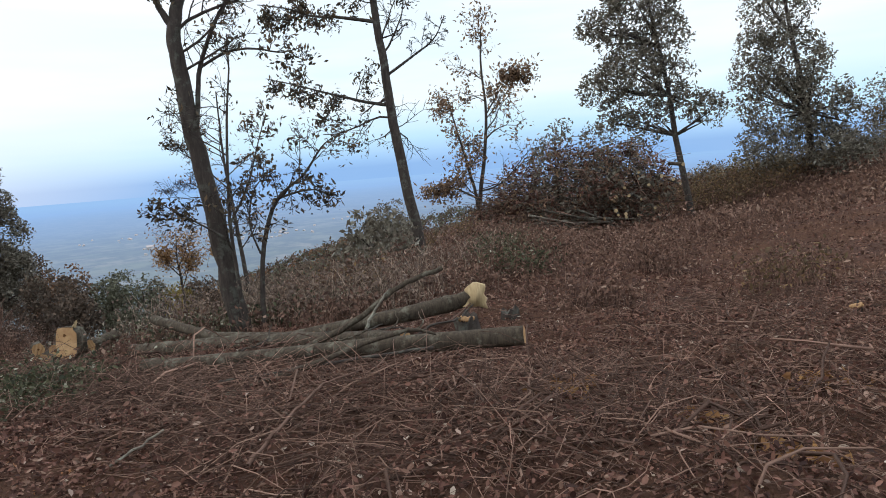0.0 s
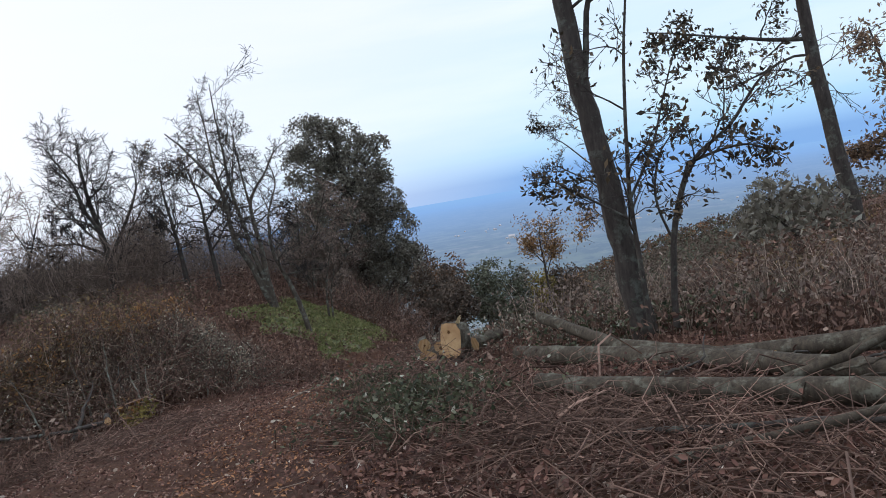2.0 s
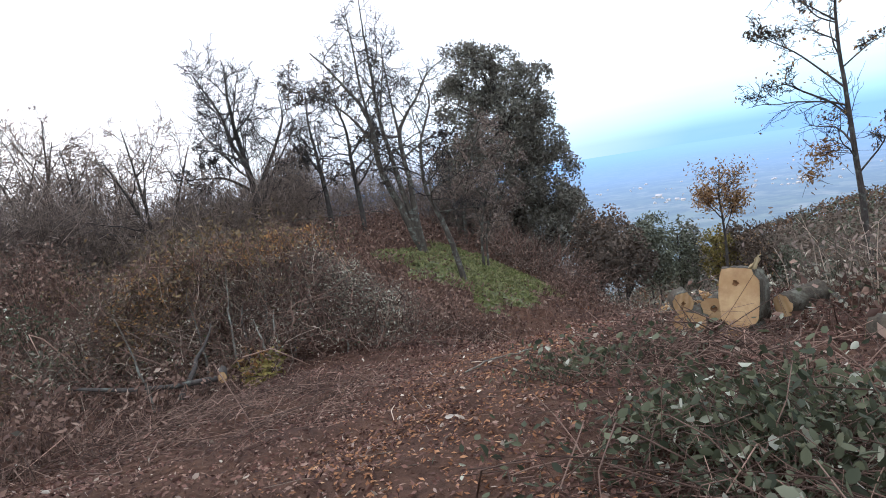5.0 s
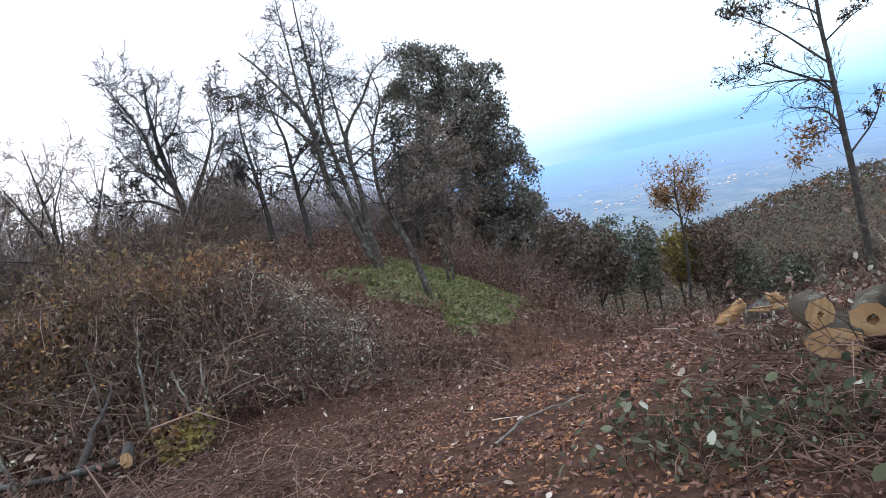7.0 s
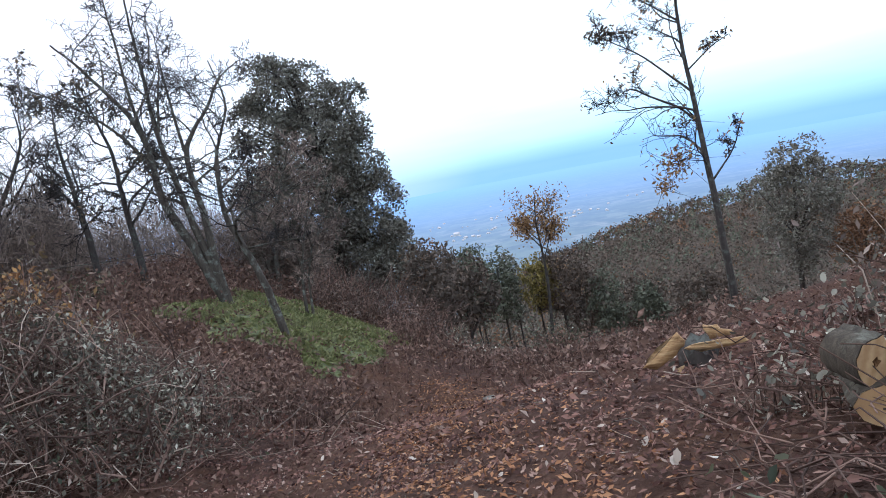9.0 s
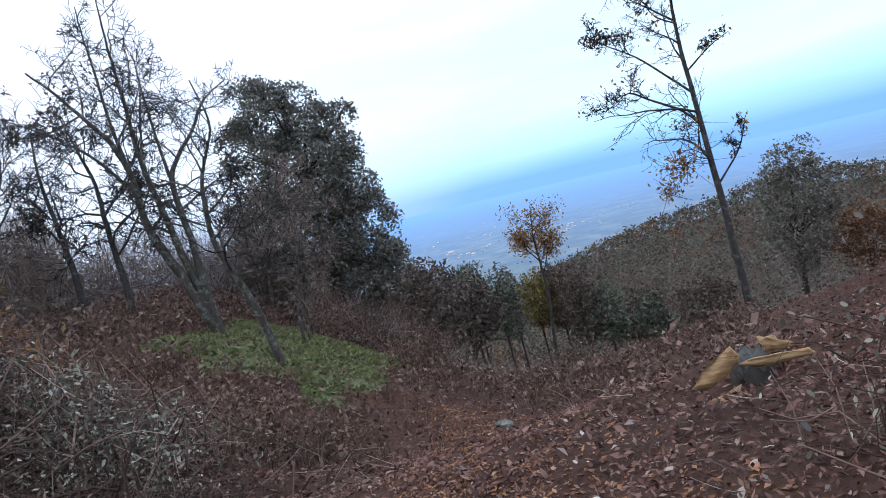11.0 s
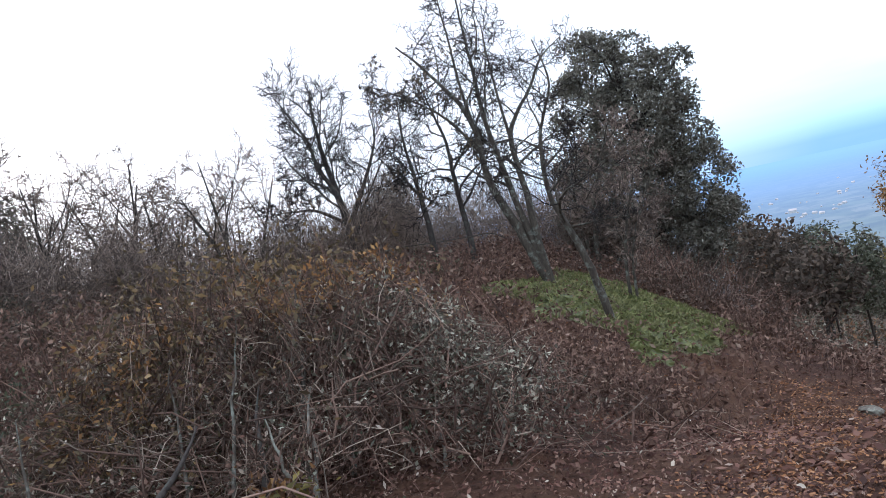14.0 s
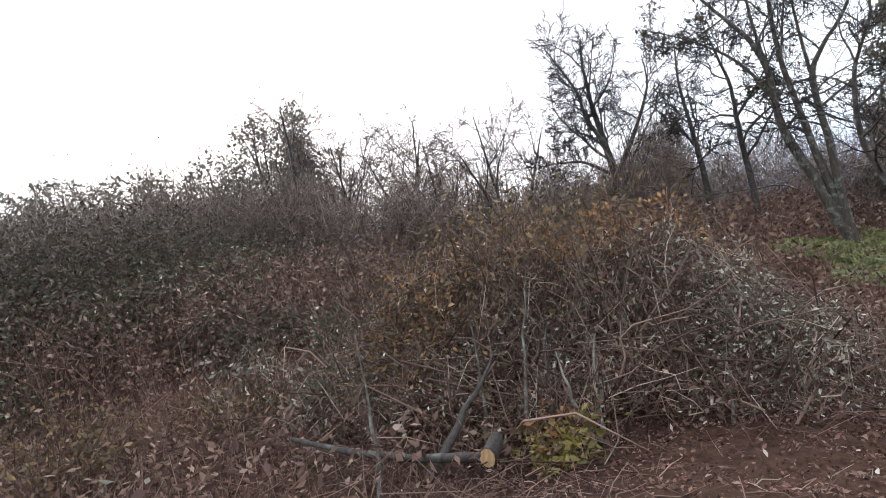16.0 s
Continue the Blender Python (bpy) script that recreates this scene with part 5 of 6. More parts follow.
        s.ob("stem", mat, root)
    for name, mat, n, size, pl in (("brown_leafage", BRACKEN, 11000, 0.036, dict(low=0.4, high=1.2)), ("dark_leafage", BRAMBLE, 3600, 0.036, dict(low=0.4, high=1.1)), ("dry_leafage", LITTER, 8000, 0.036, dict(low=0.2, high=1.15)),
                                   ("rust_leafage", RUSTLEAF, 1300, 0.045, dict(x0=-15.2, y0=11.6, rx=1.1, ry=0.6, low=1.0, high=1.5)), ("rust_leafage", OAKLEAF, 2600, 0.045, dict(x0=-15.7, y0=9.5, rx=1.0, ry=0.8, low=0.7, high=1.2)), ("rust_leafage", RUSTLEAF, 450, 0.045, dict(x0=-15.6, y0=9.3, rx=0.7, ry=0.5, low=1.0, high=1.45)),
                                   ("grey_leafage", GREYLEAF, 3000, 0.034, dict(x0=-13.5, y0=12.2, rx=0.8, ry=0.6, low=0.05, high=1.4)), ("pale_leafage", PALELEAF, 1100, 0.04, dict(low=0.6, high=1.2)), ("grey_leafage", GREYLEAF, 3600, 0.038, dict(low=0.5, high=1.2)),
                                   ("yellow_leafage", YELLOWLEAF, 420, 0.06, dict(x0=-13.15, y0=9.75, rx=0.3, ry=0.3, low=0.0, high=0.9)), ("orange_leafage", RUSTLEAF, 90, 0.06, dict(x0=-13.3, y0=9.8, rx=0.25, ry=0.25, low=0.5, high=1.3))):
        tagged(leaf_ob(name, rng, places(n, **pl) + rng.normal(size=(n, 3)) * 0.07, size * rng.uniform(0.5, 1.4, n), mat, root), kind="stuff")


brush_heap()
log("log", "thin cut stem lying at the foot of the brush heap", ((-13.0, 9.1, -1.9), (-13.5, 8.6, -1.92), (-13.95, 8.1, -1.85), (-14.4, 7.6, -1.7)), 0.045, 0.02, DARKBARK, 9)


# ---- the wood behind ----
def woods():
    rng = np.random.default_rng(41)
    for az in np.arange(57, 129, 4.0):
        for d in (28, 38):
            a = radians(az + rng.uniform(-1.3, 1.3))
            dd = d + rng.uniform(-3, 3)
            x, y = -8.2 - math.sin(a) * dd, 8.0 + math.cos(a) * dd
            if -33 < x < -28 and 18 < y < 24 or (d < 30 and not 68 < az < 92):
                continue
            src = bare3
            z = float(ground_z(x, y))
            size = rng.uniform(0.8, 1.05) * (0.85 if az < 66 else 1.1 if az < 98 else 0.55)
            copy_thing(src, pose(x, y, z - 0.1, 0, 0, rng.uniform(0, 360)) @ Matrix.Scale(size, 4))


woods()
WR = np.random.default_rng(43)


def ring_places(n, a0, a1, d0, d1):
    az, d = np.radians(WR.uniform(a0, a1, n)), WR.uniform(d0, d1, n)
    x, y = -8.2 - np.sin(az) * d, 8.0 + np.cos(az) * d
    return np.stack([x, y, ground_z(x, y)], 1)


def thicket(name, label, n, a0, a1, d0, d1, high, leaves, mat=WOODTWIG):
    """A dense wall of fine twigs at all angles, its top uneven."""
    p = ring_places(n, a0, a1, d0, d1)
    top = high * (0.75 + 0.25 * np.sin(0.9 * p[:, 0] + 0.5 * p[:, 1]) * np.sin(0.7 * p[:, 1] - 0.3 * p[:, 0]) + 0.12 * WR.normal(size=n))
    p[:, 2] += top * WR.uniform(0, 1, n) ** 0.75
    az, el, ln = WR.uniform(0, 6.28, n), WR.normal(size=n) * 0.5 + 0.75, WR.uniform(0.4, 1.3, n)
    d = np.stack([np.cos(az) * np.cos(el), np.sin(az) * np.cos(el), np.sin(el)], 1) * ln[:, None]
    t = Tubes()
    r = WR.uniform(0.007, 0.014, n)
    t.many([p, p + d], r, r * 0.5)
    root = tagged(t.ob(name, mat), label, "thicket", kind="stuff")
    q = p[WR.integers(0, n, leaves)] + WR.normal(size=(leaves, 3)) * 0.3
    tagged(leaf_ob("leafage", WR, q, 0.062 * WR.uniform(0.5, 1.4, leaves), THICKET, root), kind="stuff")


thicket("woodland_scrub", "grey brown tangle of thin twigs under the bare wood", 20000, 54, 80, 24, 36, 4.4, 44000)
thicket("woodland_scrub", "mauve brown wall of twigs at the edge of the wood", 20000, 76, 100, 23, 34, 5.0, 36000)
thicket("woodland_scrub", "low brown tangle of twigs beside the wood", 16000, 98, 132, 21, 31, 3.4, 26000)
thicket("woodland_scrub", "grey brown thicket beyond the clearing", 15000, 35, 56, 27, 46, 3.6, 22000)
thicket("woodland_scrub", "brown thicket on the lip of the slope", 5000, 22, 37, 21, 40, 1.6, 16000, TWIG)
undergrowth("woodland_scrub", "dark bramble bank at the edge of the wood", WR, ring_places(3000, 92, 130, 15, 21), 1.3, TWIG, BRAMBLE, 14000, 0.075, 0.007, 0.4, 0.25)
undergrowth("woodland_scrub", "brown scrub below the edge of the wood", WR, ring_places(4000, 80, 130, 13, 21), 1.2, TWIG, BRACKEN, 22000, 0.07, 0.007, 0.4, 0.25)
for k, (az, d, h, w) in enumerate(((90, 29, 8.4, 2.3), (86.5, 30, 9.8, 1.1), (94, 30, 6.6, 2.2), (100, 28, 5.0, 2.6), (105, 27, 4.3, 2.6), (110, 26, 3.6, 2.8), (117, 25, 3.8, 3.0), (66, 38, 5.0, 2.2), (77, 34, 5.2, 2.4), (71, 36, 5.4, 2.0), (62, 33, 3.8, 1.8))):
    a = radians(az)
    x, y = -8.2 - math.sin(a) * d, 8.0 + math.cos(a) * d
    z = float(ground_z(x, y))
    leafy_tree("evergreen_shrub", "dark evergreen standing among the bare wood", (x, y, z), 60 + k, ((x, y, z - 0.2), (x, y, z + h * 0.5), (x + 0.1, y, z + h * 0.9)), 0.12,
               [((x, y, z + h * 0.78), (w * 0.5, w * 0.5, h * 0.22)), ((x, y, z + h * 0.45), (w, w, h * 0.33)), ((x + 0.5 * w, y, z + h * 0.3), (w * 0.7, w * 0.7, h * 0.3))], 8000, 0.13, lobe=0.5)


for k, (az, d, h, w) in enumerate(((104, 20, 3.0, 2.4), (110.5, 18.5, 2.8, 2.4), (98, 21.5, 2.6, 2.2), (91, 23, 2.2, 2.0), (117, 18, 2.8, 2.4))):
    a = radians(az)
    x, y = -8.2 - math.sin(a) * d, 8.0 + math.cos(a) * d
    z = float(ground_z(x, y))
    leafy_tree("bramble_mound", "tall dark bramble thicket below the wood", (x, y, z), 150 + k, ((x, y, z - 0.2), (x, y, z + h * 0.4), (x + 0.1, y, z + h * 0.8)), 0.05,
               [((x, y, z + h * 0.45), (w, w, h * 0.45)), ((x + 0.6 * w, y + 0.3, z + h * 0.3), (w * 0.7, w * 0.7, h * 0.35)), ((x - 0.6 * w, y - 0.4, z + h * 0.35), (w * 0.7, w * 0.7, h * 0.35))], 7500, 0.075, MOUND, TWIG, category="bramble", lobe=0.4)


for k, (x, y, w, h) in enumerate(((-26.0, 5.2, 2.0, 1.5), (-24.5, 2.6, 2.2, 1.7), (-29.5, 8.5, 2.2, 1.4), (-27.5, 3.5, 2.4, 2.2), (-23.0, -0.2, 2.0, 1.8), (-31.5, 11.5, 2.2, 1.5), (-22.2, 6.8, 1.2, 0.7), (-25.5, 10.0, 1.5, 0.8), (-33.5, 15.0, 2.0, 1.6))):
    z = float(ground_z(x, y))
    leafy_tree("bramble_mound", "dark tangled bramble mound at the foot of the wood", (x, y, z), 130 + k, ((x, y, z - 0.1), (x + 0.1, y, z + h * 0.4), (x, y + 0.1, z + h * 0.8)), 0.03,
               [((x, y, z + h * 0.3), (w, w, h * 0.7)), ((x + 0.7 * w, y + 0.4, z + h * 0.15), (0.8 * w, 0.8 * w, h * 0.5)), ((x - 0.5 * w, y - 0.6 * w, z + h * 0.2), (0.8 * w, 0.7 * w, h * 0.6))], 5600, 0.075, MOUND, TWIG, category="bramble", lobe=0.4)


# ---- trees and bushes on the slope below ----
def slope_tree(lab, x, y, low, high, w, mat, seed, count=2600, size=0.13):
    """A young tree of the slope: trunk, limbs and an egg-shaped crown between two heights."""
    z = float(ground_z(x, y)) - 0.2
    h = high - low
    rng = np.random.default_rng(seed)
    blobs = [((x, y, low + 0.45 * h), (w, w, 0.45 * h)), ((x + rng.uniform(-0.3, 0.3) * w, y, high - 0.25 * h), (0.7 * w, 0.7 * w, 0.3 * h)), ((x + rng.uniform(-0.5, 0.5) * w, y, low + 0.25 * h), (0.8 * w, 0.8 * w, 0.25 * h))]
    leafy_tree("slope_tree", lab, (x, y, z), seed, ((x + 0.2, y, min(z, low - 0.5)), (x, y, (z + high) / 2), (x, y, high - 0.2 * h)), 0.10, blobs, count, size, mat, lobe=0.38 * w + 0.15)


for k, (x, y, low, high, w, mat, lab) in enumerate((
        (-28.7, 49.5, -9.8, -4.6, 1.2, RUSTBROWN, "russet oak on the slope below the track"), (-27.6, 54.4, -11.3, -6.2, 1.3, FARGREEN, "grey green round tree on the slope below"),
        (-24.8, 52.3, -11.0, -6.0, 1.0, FARGREEN, "grey green tree on the slope below"), (-25.6, 57.3, -12.8, -7.1, 0.8, EVERGREEN, "narrow dark tree on the slope below"),
        (-22.6, 54.1, -10.6, -7.1, 1.1, YELLOWLEAF, "yellowing tree on the slope below"), (-24.2, 66.2, -14.0, -10.0, 1.6, PINKRUST, "rust coloured tree down in the ravine"),
        (-18.6, 51.1, -12.0, -6.9, 1.0, FARBROWN, "dark brown tree beside the young orange one"), (-17.1, 51.4, -12.0, -8.7, 1.1, FARGREEN, "dark green tree down the slope"),
        (-13.7, 48.0, -11.2, -8.8, 0.7, FARGREEN, "small dark bush below the lip"), (-0.9, 57.4, -10.5, -6.8, 1.7, RUSTBROWN, "rust coloured bush across the ravine"),
        (-10.7, 52.7, -12.2, -9.1, 1.7, FARBROWN, "bare brown scrub below the lip"), (-25.3, 48.2, -9.8, -6.0, 1.3, FARGREEN, "grey green scrub beside the big evergreen"),
        (-21.1, 55.0, -11.5, -7.4, 1.4, FARBROWN, "bare brown tree on the slope below"), (-23.6, 40.1, -8.0, -4.2, 1.1, FARBROWN, "bare brown scrub beside the big evergreen"),
        (-27.2, 44.0, -8.5, -4.3, 1.5, RUSTBROWN, "russet scrub beside the big evergreen"), (-29.5, 46.0, -7.5, -3.4, 1.8, FARBROWN, "bare brown scrub behind the big evergreen"),
        (-31.5, 43.0, -6.5, -3.0, 1.8, FARBROWN, "tall brown scrub behind the big evergreen"), (-15.5, 56.0, -13.5, -10.0, 1.6, FARBROWN, "brown scrub deep in the ravine"),
        (20.6, 45.0, -3.2, -0.4, 1.8, YELLOWLEAF, "olive bush beyond the brush pile"), (17.5, 42.0, -2.8, -0.6, 1.5, EVERGREEN, "low dark bush on the brow"),
        (25.5, 39.0, -1.8, 1.0, 1.7, EVERGREEN, "low dark evergreen bush on the brow"), (28.9, 40.9, -1.5, 2.6, 2.2, OAKLEAF, "brown bush at the edge of the wood"),
        (29.3, 40.5, 1.5, 4.6, 1.8, EVERGREEN, "dark evergreen at the edge of the wood"), (-2.0, 19.6, -2.6, -0.2, 1.0, EVERGREEN, "dark rounded shrub beside the slender oak"), (6.2, 33.9, -2.2, 2.7, 1.0, EVERGREEN, "dark evergreen shrub behind the brush pile"),
        (8.1, 33.5, -2.2, 2.2, 0.9, EVERGREEN, "small dark evergreen behind the brush pile"), (9.8, 33.0, -2.2, 1.5, 0.8, EVERGREEN, "low dark evergreen behind the brush pile"),
        (-19.5, 31.0, -5.6, -2.9, 1.1, FARBROWN, "bare brown scrub beside the foot of the evergreen"), (-17.4, 29.4, -5.2, -3.5, 0.9, FARBROWN, "low brown scrub on the lip of the slope"))):
    slope_tree(lab, x, y, low, high, w, mat, 80 + k, 3200 if w > 1.2 else 2200, 0.14 if y < 46 else 0.18)


def forest():
    """The wooded far side of the ravine: many small crowns."""
    rng = np.random.default_rng(91)
    n = 13000
    az, d = np.radians(rng.uniform(-62, 40, n)), 72 + 250 * rng.uniform(0, 1, n)
    x, y = -7 - np.sin(az) * d, 7 + np.cos(az) * d
    keep = ~((d < 78) & (np.degrees(az) < -12))
    x, y, d = x[keep], y[keep], d[keep]
    z = ground_z(x, y)
    u = rng.uniform(0, 1, len(x)) * 0.75 + 0.25 * (0.5 + 0.5 * np.sin(0.05 * x + 1) * np.sin(0.04 * y))
    for name, label, mat, share in (("far_wood", "brown bare wood across the ravine", FARBROWN, (0.0, 0.58)), ("far_wood", "dark green evergreen wood across the ravine", FARGREEN, (0.58, 0.80)), ("far_wood", "russet trees across the ravine", RUSTBROWN, (0.80, 1.01))):
        k = np.where((u >= share[0]) & (u < share[1]))[0]
        per = 15
        h = rng.uniform(3.0, 6.0, len(k))
        w = rng.uniform(1.2, 2.4, len(k))
        q = rng.normal(size=(len(k), per, 3))
        q /= np.linalg.norm(q, axis=2)[..., None]
        q *= rng.uniform(0.5, 1.05, (len(k), per, 1))
        q[..., 2] = np.abs(q[..., 2]) * 1.2 - 0.3
        c = np.stack([x[k], y[k], z[k] + h * 0.45], 1)[:, None]
        p = (c + q * np.stack([w, w, h * 0.5], 1)[:, None]).reshape(-1, 3)
        v, f = leaf_arrays(rng, p, np.clip(0.0038 * np.repeat(d[k], per), 0.4, 0.9) * rng.uniform(0.5, 1.2, len(p)), 0.0, 1.3)
        tagged(ob_of(name, v, f, mat), label, "woodland", kind="stuff")


forest()


# ---- cut rounds and the stumps ----
def stub(name, label, at, az, tilt, length, outline, bark=LOGBARK, seed=0, category="cut log", group="", pith=None):
    """A short thick piece of stem: its sawn face at the place given, turned to the heading, its bark behind. outline: half width, half height, squareness."""
    rng = np.random.default_rng(seed)
    w, h, sq = outline
    k = 22
    a = np.linspace(0, 2 * np.pi, k, endpoint=False)
    u = np.sign(np.cos(a)) * np.abs(np.cos(a)) ** sq * w * (1 + 0.06 * rng.normal(size=k))
    v = np.sign(np.sin(a)) * np.abs(np.sin(a)) ** sq * h * (1 + 0.05 * rng.normal(size=k))
    az, tilt = radians(az), radians(tilt)
    d = np.array([-math.sin(az) * math.cos(tilt), math.cos(az) * math.cos(tilt), math.sin(tilt)])
    right = np.array([math.cos(az), math.sin(az), 0])
    up = np.cross(right, d)
    at = np.array(at, float)
    face = at + u[:, None] * right + v[:, None] * up
    rings = []
    for j, s in enumerate(np.linspace(0, 1, 7)):
        wob = 1 + 0.05 * np.sin(3 * a + 2 * s + seed) + 0.03 * rng.normal(size=k)
        rings.append(at + d * length * s + (face - at) * ((wob * (1.02 - 0.08 * s))[:, None] if j else 1.0))
    root = tagged(empty(name, tuple(at)), label, category, group)
    vb = np.concatenate(rings)
    i = np.arange(6)[:, None] * k + np.arange(k)[None]
    j = np.arange(6)[:, None] * k + (np.arange(k)[None] + 1) % k
    ob_of("bark", vb, np.stack([i, j, j + k, i + k], -1).reshape(-1, 4), bark, root, smooth=True)
    for part_name, ring, c in (("sawn_face", face - d * 0.004, at - d * 0.006), ("back_face", rings[-1], at + d * (length + 0.003))):
        fan = np.array([[k, q, (q + 1) % k] for q in range(k)])
        ob_of(part_name, np.vstack([at + (ring - at) * (0.99 if part_name == "sawn_face" else 1), c]), fan, CUT, root, "orange sawn wood" if part_name == "sawn_face" else "")
    if pith:
        q = np.linspace(0, 2 * np.pi, 9, endpoint=False)
        rim = at - d * 0.009 + right * pith[0] + up * pith[1] + (np.cos(q) * pith[2] * (1 + 0.3 * rng.normal(size=9)))[:, None] * right + (np.sin(q) * pith[2] * (1 + 0.3 * rng.normal(size=9)))[:, None] * up
        ob_of("pith", np.vstack([rim, rim + d * 0.01]), [np.arange(9)[None], np.array([[i, (i + 1) % 9, 9 + (i + 1) % 9, 9 + i] for i in range(9)])], PITH, root, "dark brown heart of the stem")
    return root


ROUNDS = "cut rounds beside the track"
stub("log_block", "thick squarish block with an orange sawn face", (-6.60, 10.90, -1.08), 0, -10, 0.34, (0.178, 0.275, 0.5), LOGBARK, 1, group=ROUNDS, pith=(-0.02, 0.13, 0.03))
stub("log_round", "small round log end with a dark pith", (-7.17, 11.01, -1.18), 38, 4, 0.20, (0.10, 0.115, 1.0), LOGBARK, 2, group=ROUNDS, pith=(0, 0, 0.018))
stub("log_round", "round log end resting against the block", (-6.90, 11.05, -1.24), -2, 2, 0.4, (0.118, 0.116, 1.0), LOGBARK, 3, group=ROUNDS, pith=(0.01, 0, 0.035))
stub("log_round", "split heart-shaped log end lying at the bottom", (-7.10, 10.96, -1.36), 2, 0, 0.4, (0.165, 0.105, 0.9), LOGBARK, 4, group=ROUNDS, pith=(0.03, -0.02, 0.03))
stub("log_round", "shaded log end half buried in twigs", (-6.70, 10.88, -1.48), -4, 0, 0.5, (0.15, 0.10, 1.0), LOGBARK, 5, group=ROUNDS)
stub("log_round", "small pale log end beside the thick block", (-6.29, 11.10, -1.20), -25, 4, 0.5, (0.10, 0.105, 0.9), LOGBARK, 6, group=ROUNDS)


def stump(name, label, at, r, h, slabs, seed):
    """A low stump with bark, a dark torn top and slanting splinters of fresh wood."""
    rng = np.random.default_rng(seed)
    root = tagged(empty(name, at), label, "tree stump")
    b = Tubes()
    n = 16
    z0 = at[2] - 0.15
    b.add(np.array([(at[0], at[1], z0), (at[0], at[1], at[2] + h * 0.4), (at[0], at[1], at[2] + h)]), [r * 1.25, r * 1.05, r], n)
    v = b.v[0].reshape(3, n, 3)
    v += (v - v.mean(1, keepdims=True)) * 0.12 * rng.normal(size=(3, n, 1))
    v[2, :, 2] += 0.05 * rng.normal(size=n)
    b.v[0] = v.reshape(-1, 3)
    b.ob("bark", DARKBARK, root)
    ob_of("torn_top", np.vstack([v[2], v[2].mean(0) - np.array([0, 0, 0.06])]), np.array([[n, i, (i + 1) % n] for i in range(n)]), DARKBARK, root)
    for a, c, w, th in slabs:
        a, c = np.array(a, float), np.array(c, float)
        d = (c - a) / np.linalg.norm(c - a)
        s = np.cross(d, (0.15, -0.78, 0.62))
        s /= np.linalg.norm(s)
        up = np.cross(s, d)
        m = 9
        f = np.linspace(0, 1, m)
        half = w * (0.25 + 0.75 * np.sin(np.pi * (0.12 + 0.76 * f))) * (1 + 0.12 * rng.normal(size=m))
        mid = a + (c - a) * f[:, None] + up * (0.03 * rng.normal(size=m))[:, None]
        ring = np.stack([mid - s * half[:, None], mid - s * half[:, None] * 0.5 + up * th, mid + s * half[:, None] * 0.5 + up * th, mid + s * half[:, None], mid - up * th], 1)
        i = np.arange(m - 1)[:, None] * 5 + np.arange(5)[None]
        j = np.arange(m - 1)[:, None] * 5 + (np.arange(5)[None] + 1) % 5
        ends = [np.array([[0, 1, 2, 3, 4][::-1], [5 * (m - 1) + q for q in range(5)]])]
        ob_of("splinter", ring.reshape(-1, 3), [np.stack([i, j, j + 5, i + 5], -1).reshape(-1, 4)] + ends, CUT, root, "orange yellow split wood")
    return root


fresh = stump("tree_stump", "freshly cut low stump with orange splintered sides", (-8.12, 13.66, -1.98), 0.15, 0.11, [], 3)
stump("tree_stump", "mossy brown stump under the propped log", (0.25, 8.95, -1.0), 0.17, 0.28, [((0.12, 8.8, -0.70), (0.36, 8.82, -0.70), 0.05, 0.02)], 4)
stump("tree_stump", "dark low stump behind the logs", (1.0, 10.3, -1.2), 0.16, 0.2, [], 5)
stump("tree_stump", "small pale stump on the open slope", (5.5, 8.45, -0.98), 0.05, 0.12, [((5.35, 8.4, -0.86), (5.55, 8.42, -0.86), 0.04, 0.02)], 6)


def splinter(label, outline, depth, mat, parent=None):
    """A flat torn piece of wood: an outline given a thickness along depth, its rim slightly ragged."""
    rng = np.random.default_rng(len(outline))
    a = np.asarray(outline, float)
    k = len(a)
    a = a + rng.normal(size=a.shape) * 0.008
    v = np.vstack([a, a + np.asarray(depth)])
    ob = ob_of("wood_splinter", v, [np.array([list(range(k))[::-1]]), np.array([list(range(k, 2 * k))]), np.array([[i, (i + 1) % k, k + (i + 1) % k, k + i] for i in range(k)])], mat, parent)
    if parent is not None:
        ob.name = "splinter"
        return ob
    return tagged(ob, label, "wood splinter")


def densify(pts):
    """An outline with two more corners on every side, so that its rim can be ragged."""
    pts = np.asarray(pts, float)
    nxt = np.roll(pts, -1, axis=0)
    return np.stack([pts, pts + (nxt - pts) / 3, pts + (nxt - pts) * 2 / 3], 1).reshape(-1, 3)


for rim in (((-8.57, 13.34, -1.96), (-8.47, 13.35, -1.85), (-8.25, 13.37, -1.69), (-8.21, 13.37, -1.76), (-8.22, 13.37, -1.81), (-8.31, 13.36, -1.90), (-8.46, 13.35, -1.98)),
            ((-8.21, 13.42, -1.84), (-8.04, 13.42, -1.80), (-7.75, 13.41, -1.76), (-7.72, 13.41, -1.80), (-7.84, 13.42, -1.84), (-8.09, 13.42, -1.86)),
            ((-8.06, 13.62, -1.71), (-7.96, 13.62, -1.71), (-7.82, 13.62, -1.80), (-8.01, 13.62, -1.82)),
            ((-8.43, 13.26, -2.04), (-8.23, 13.27, -1.94), (-8.20, 13.27, -2.07), (-8.37, 13.26, -2.09))):
    splinter("", densify(rim), (0.01, 0.022, 0), SPLIT, fresh)


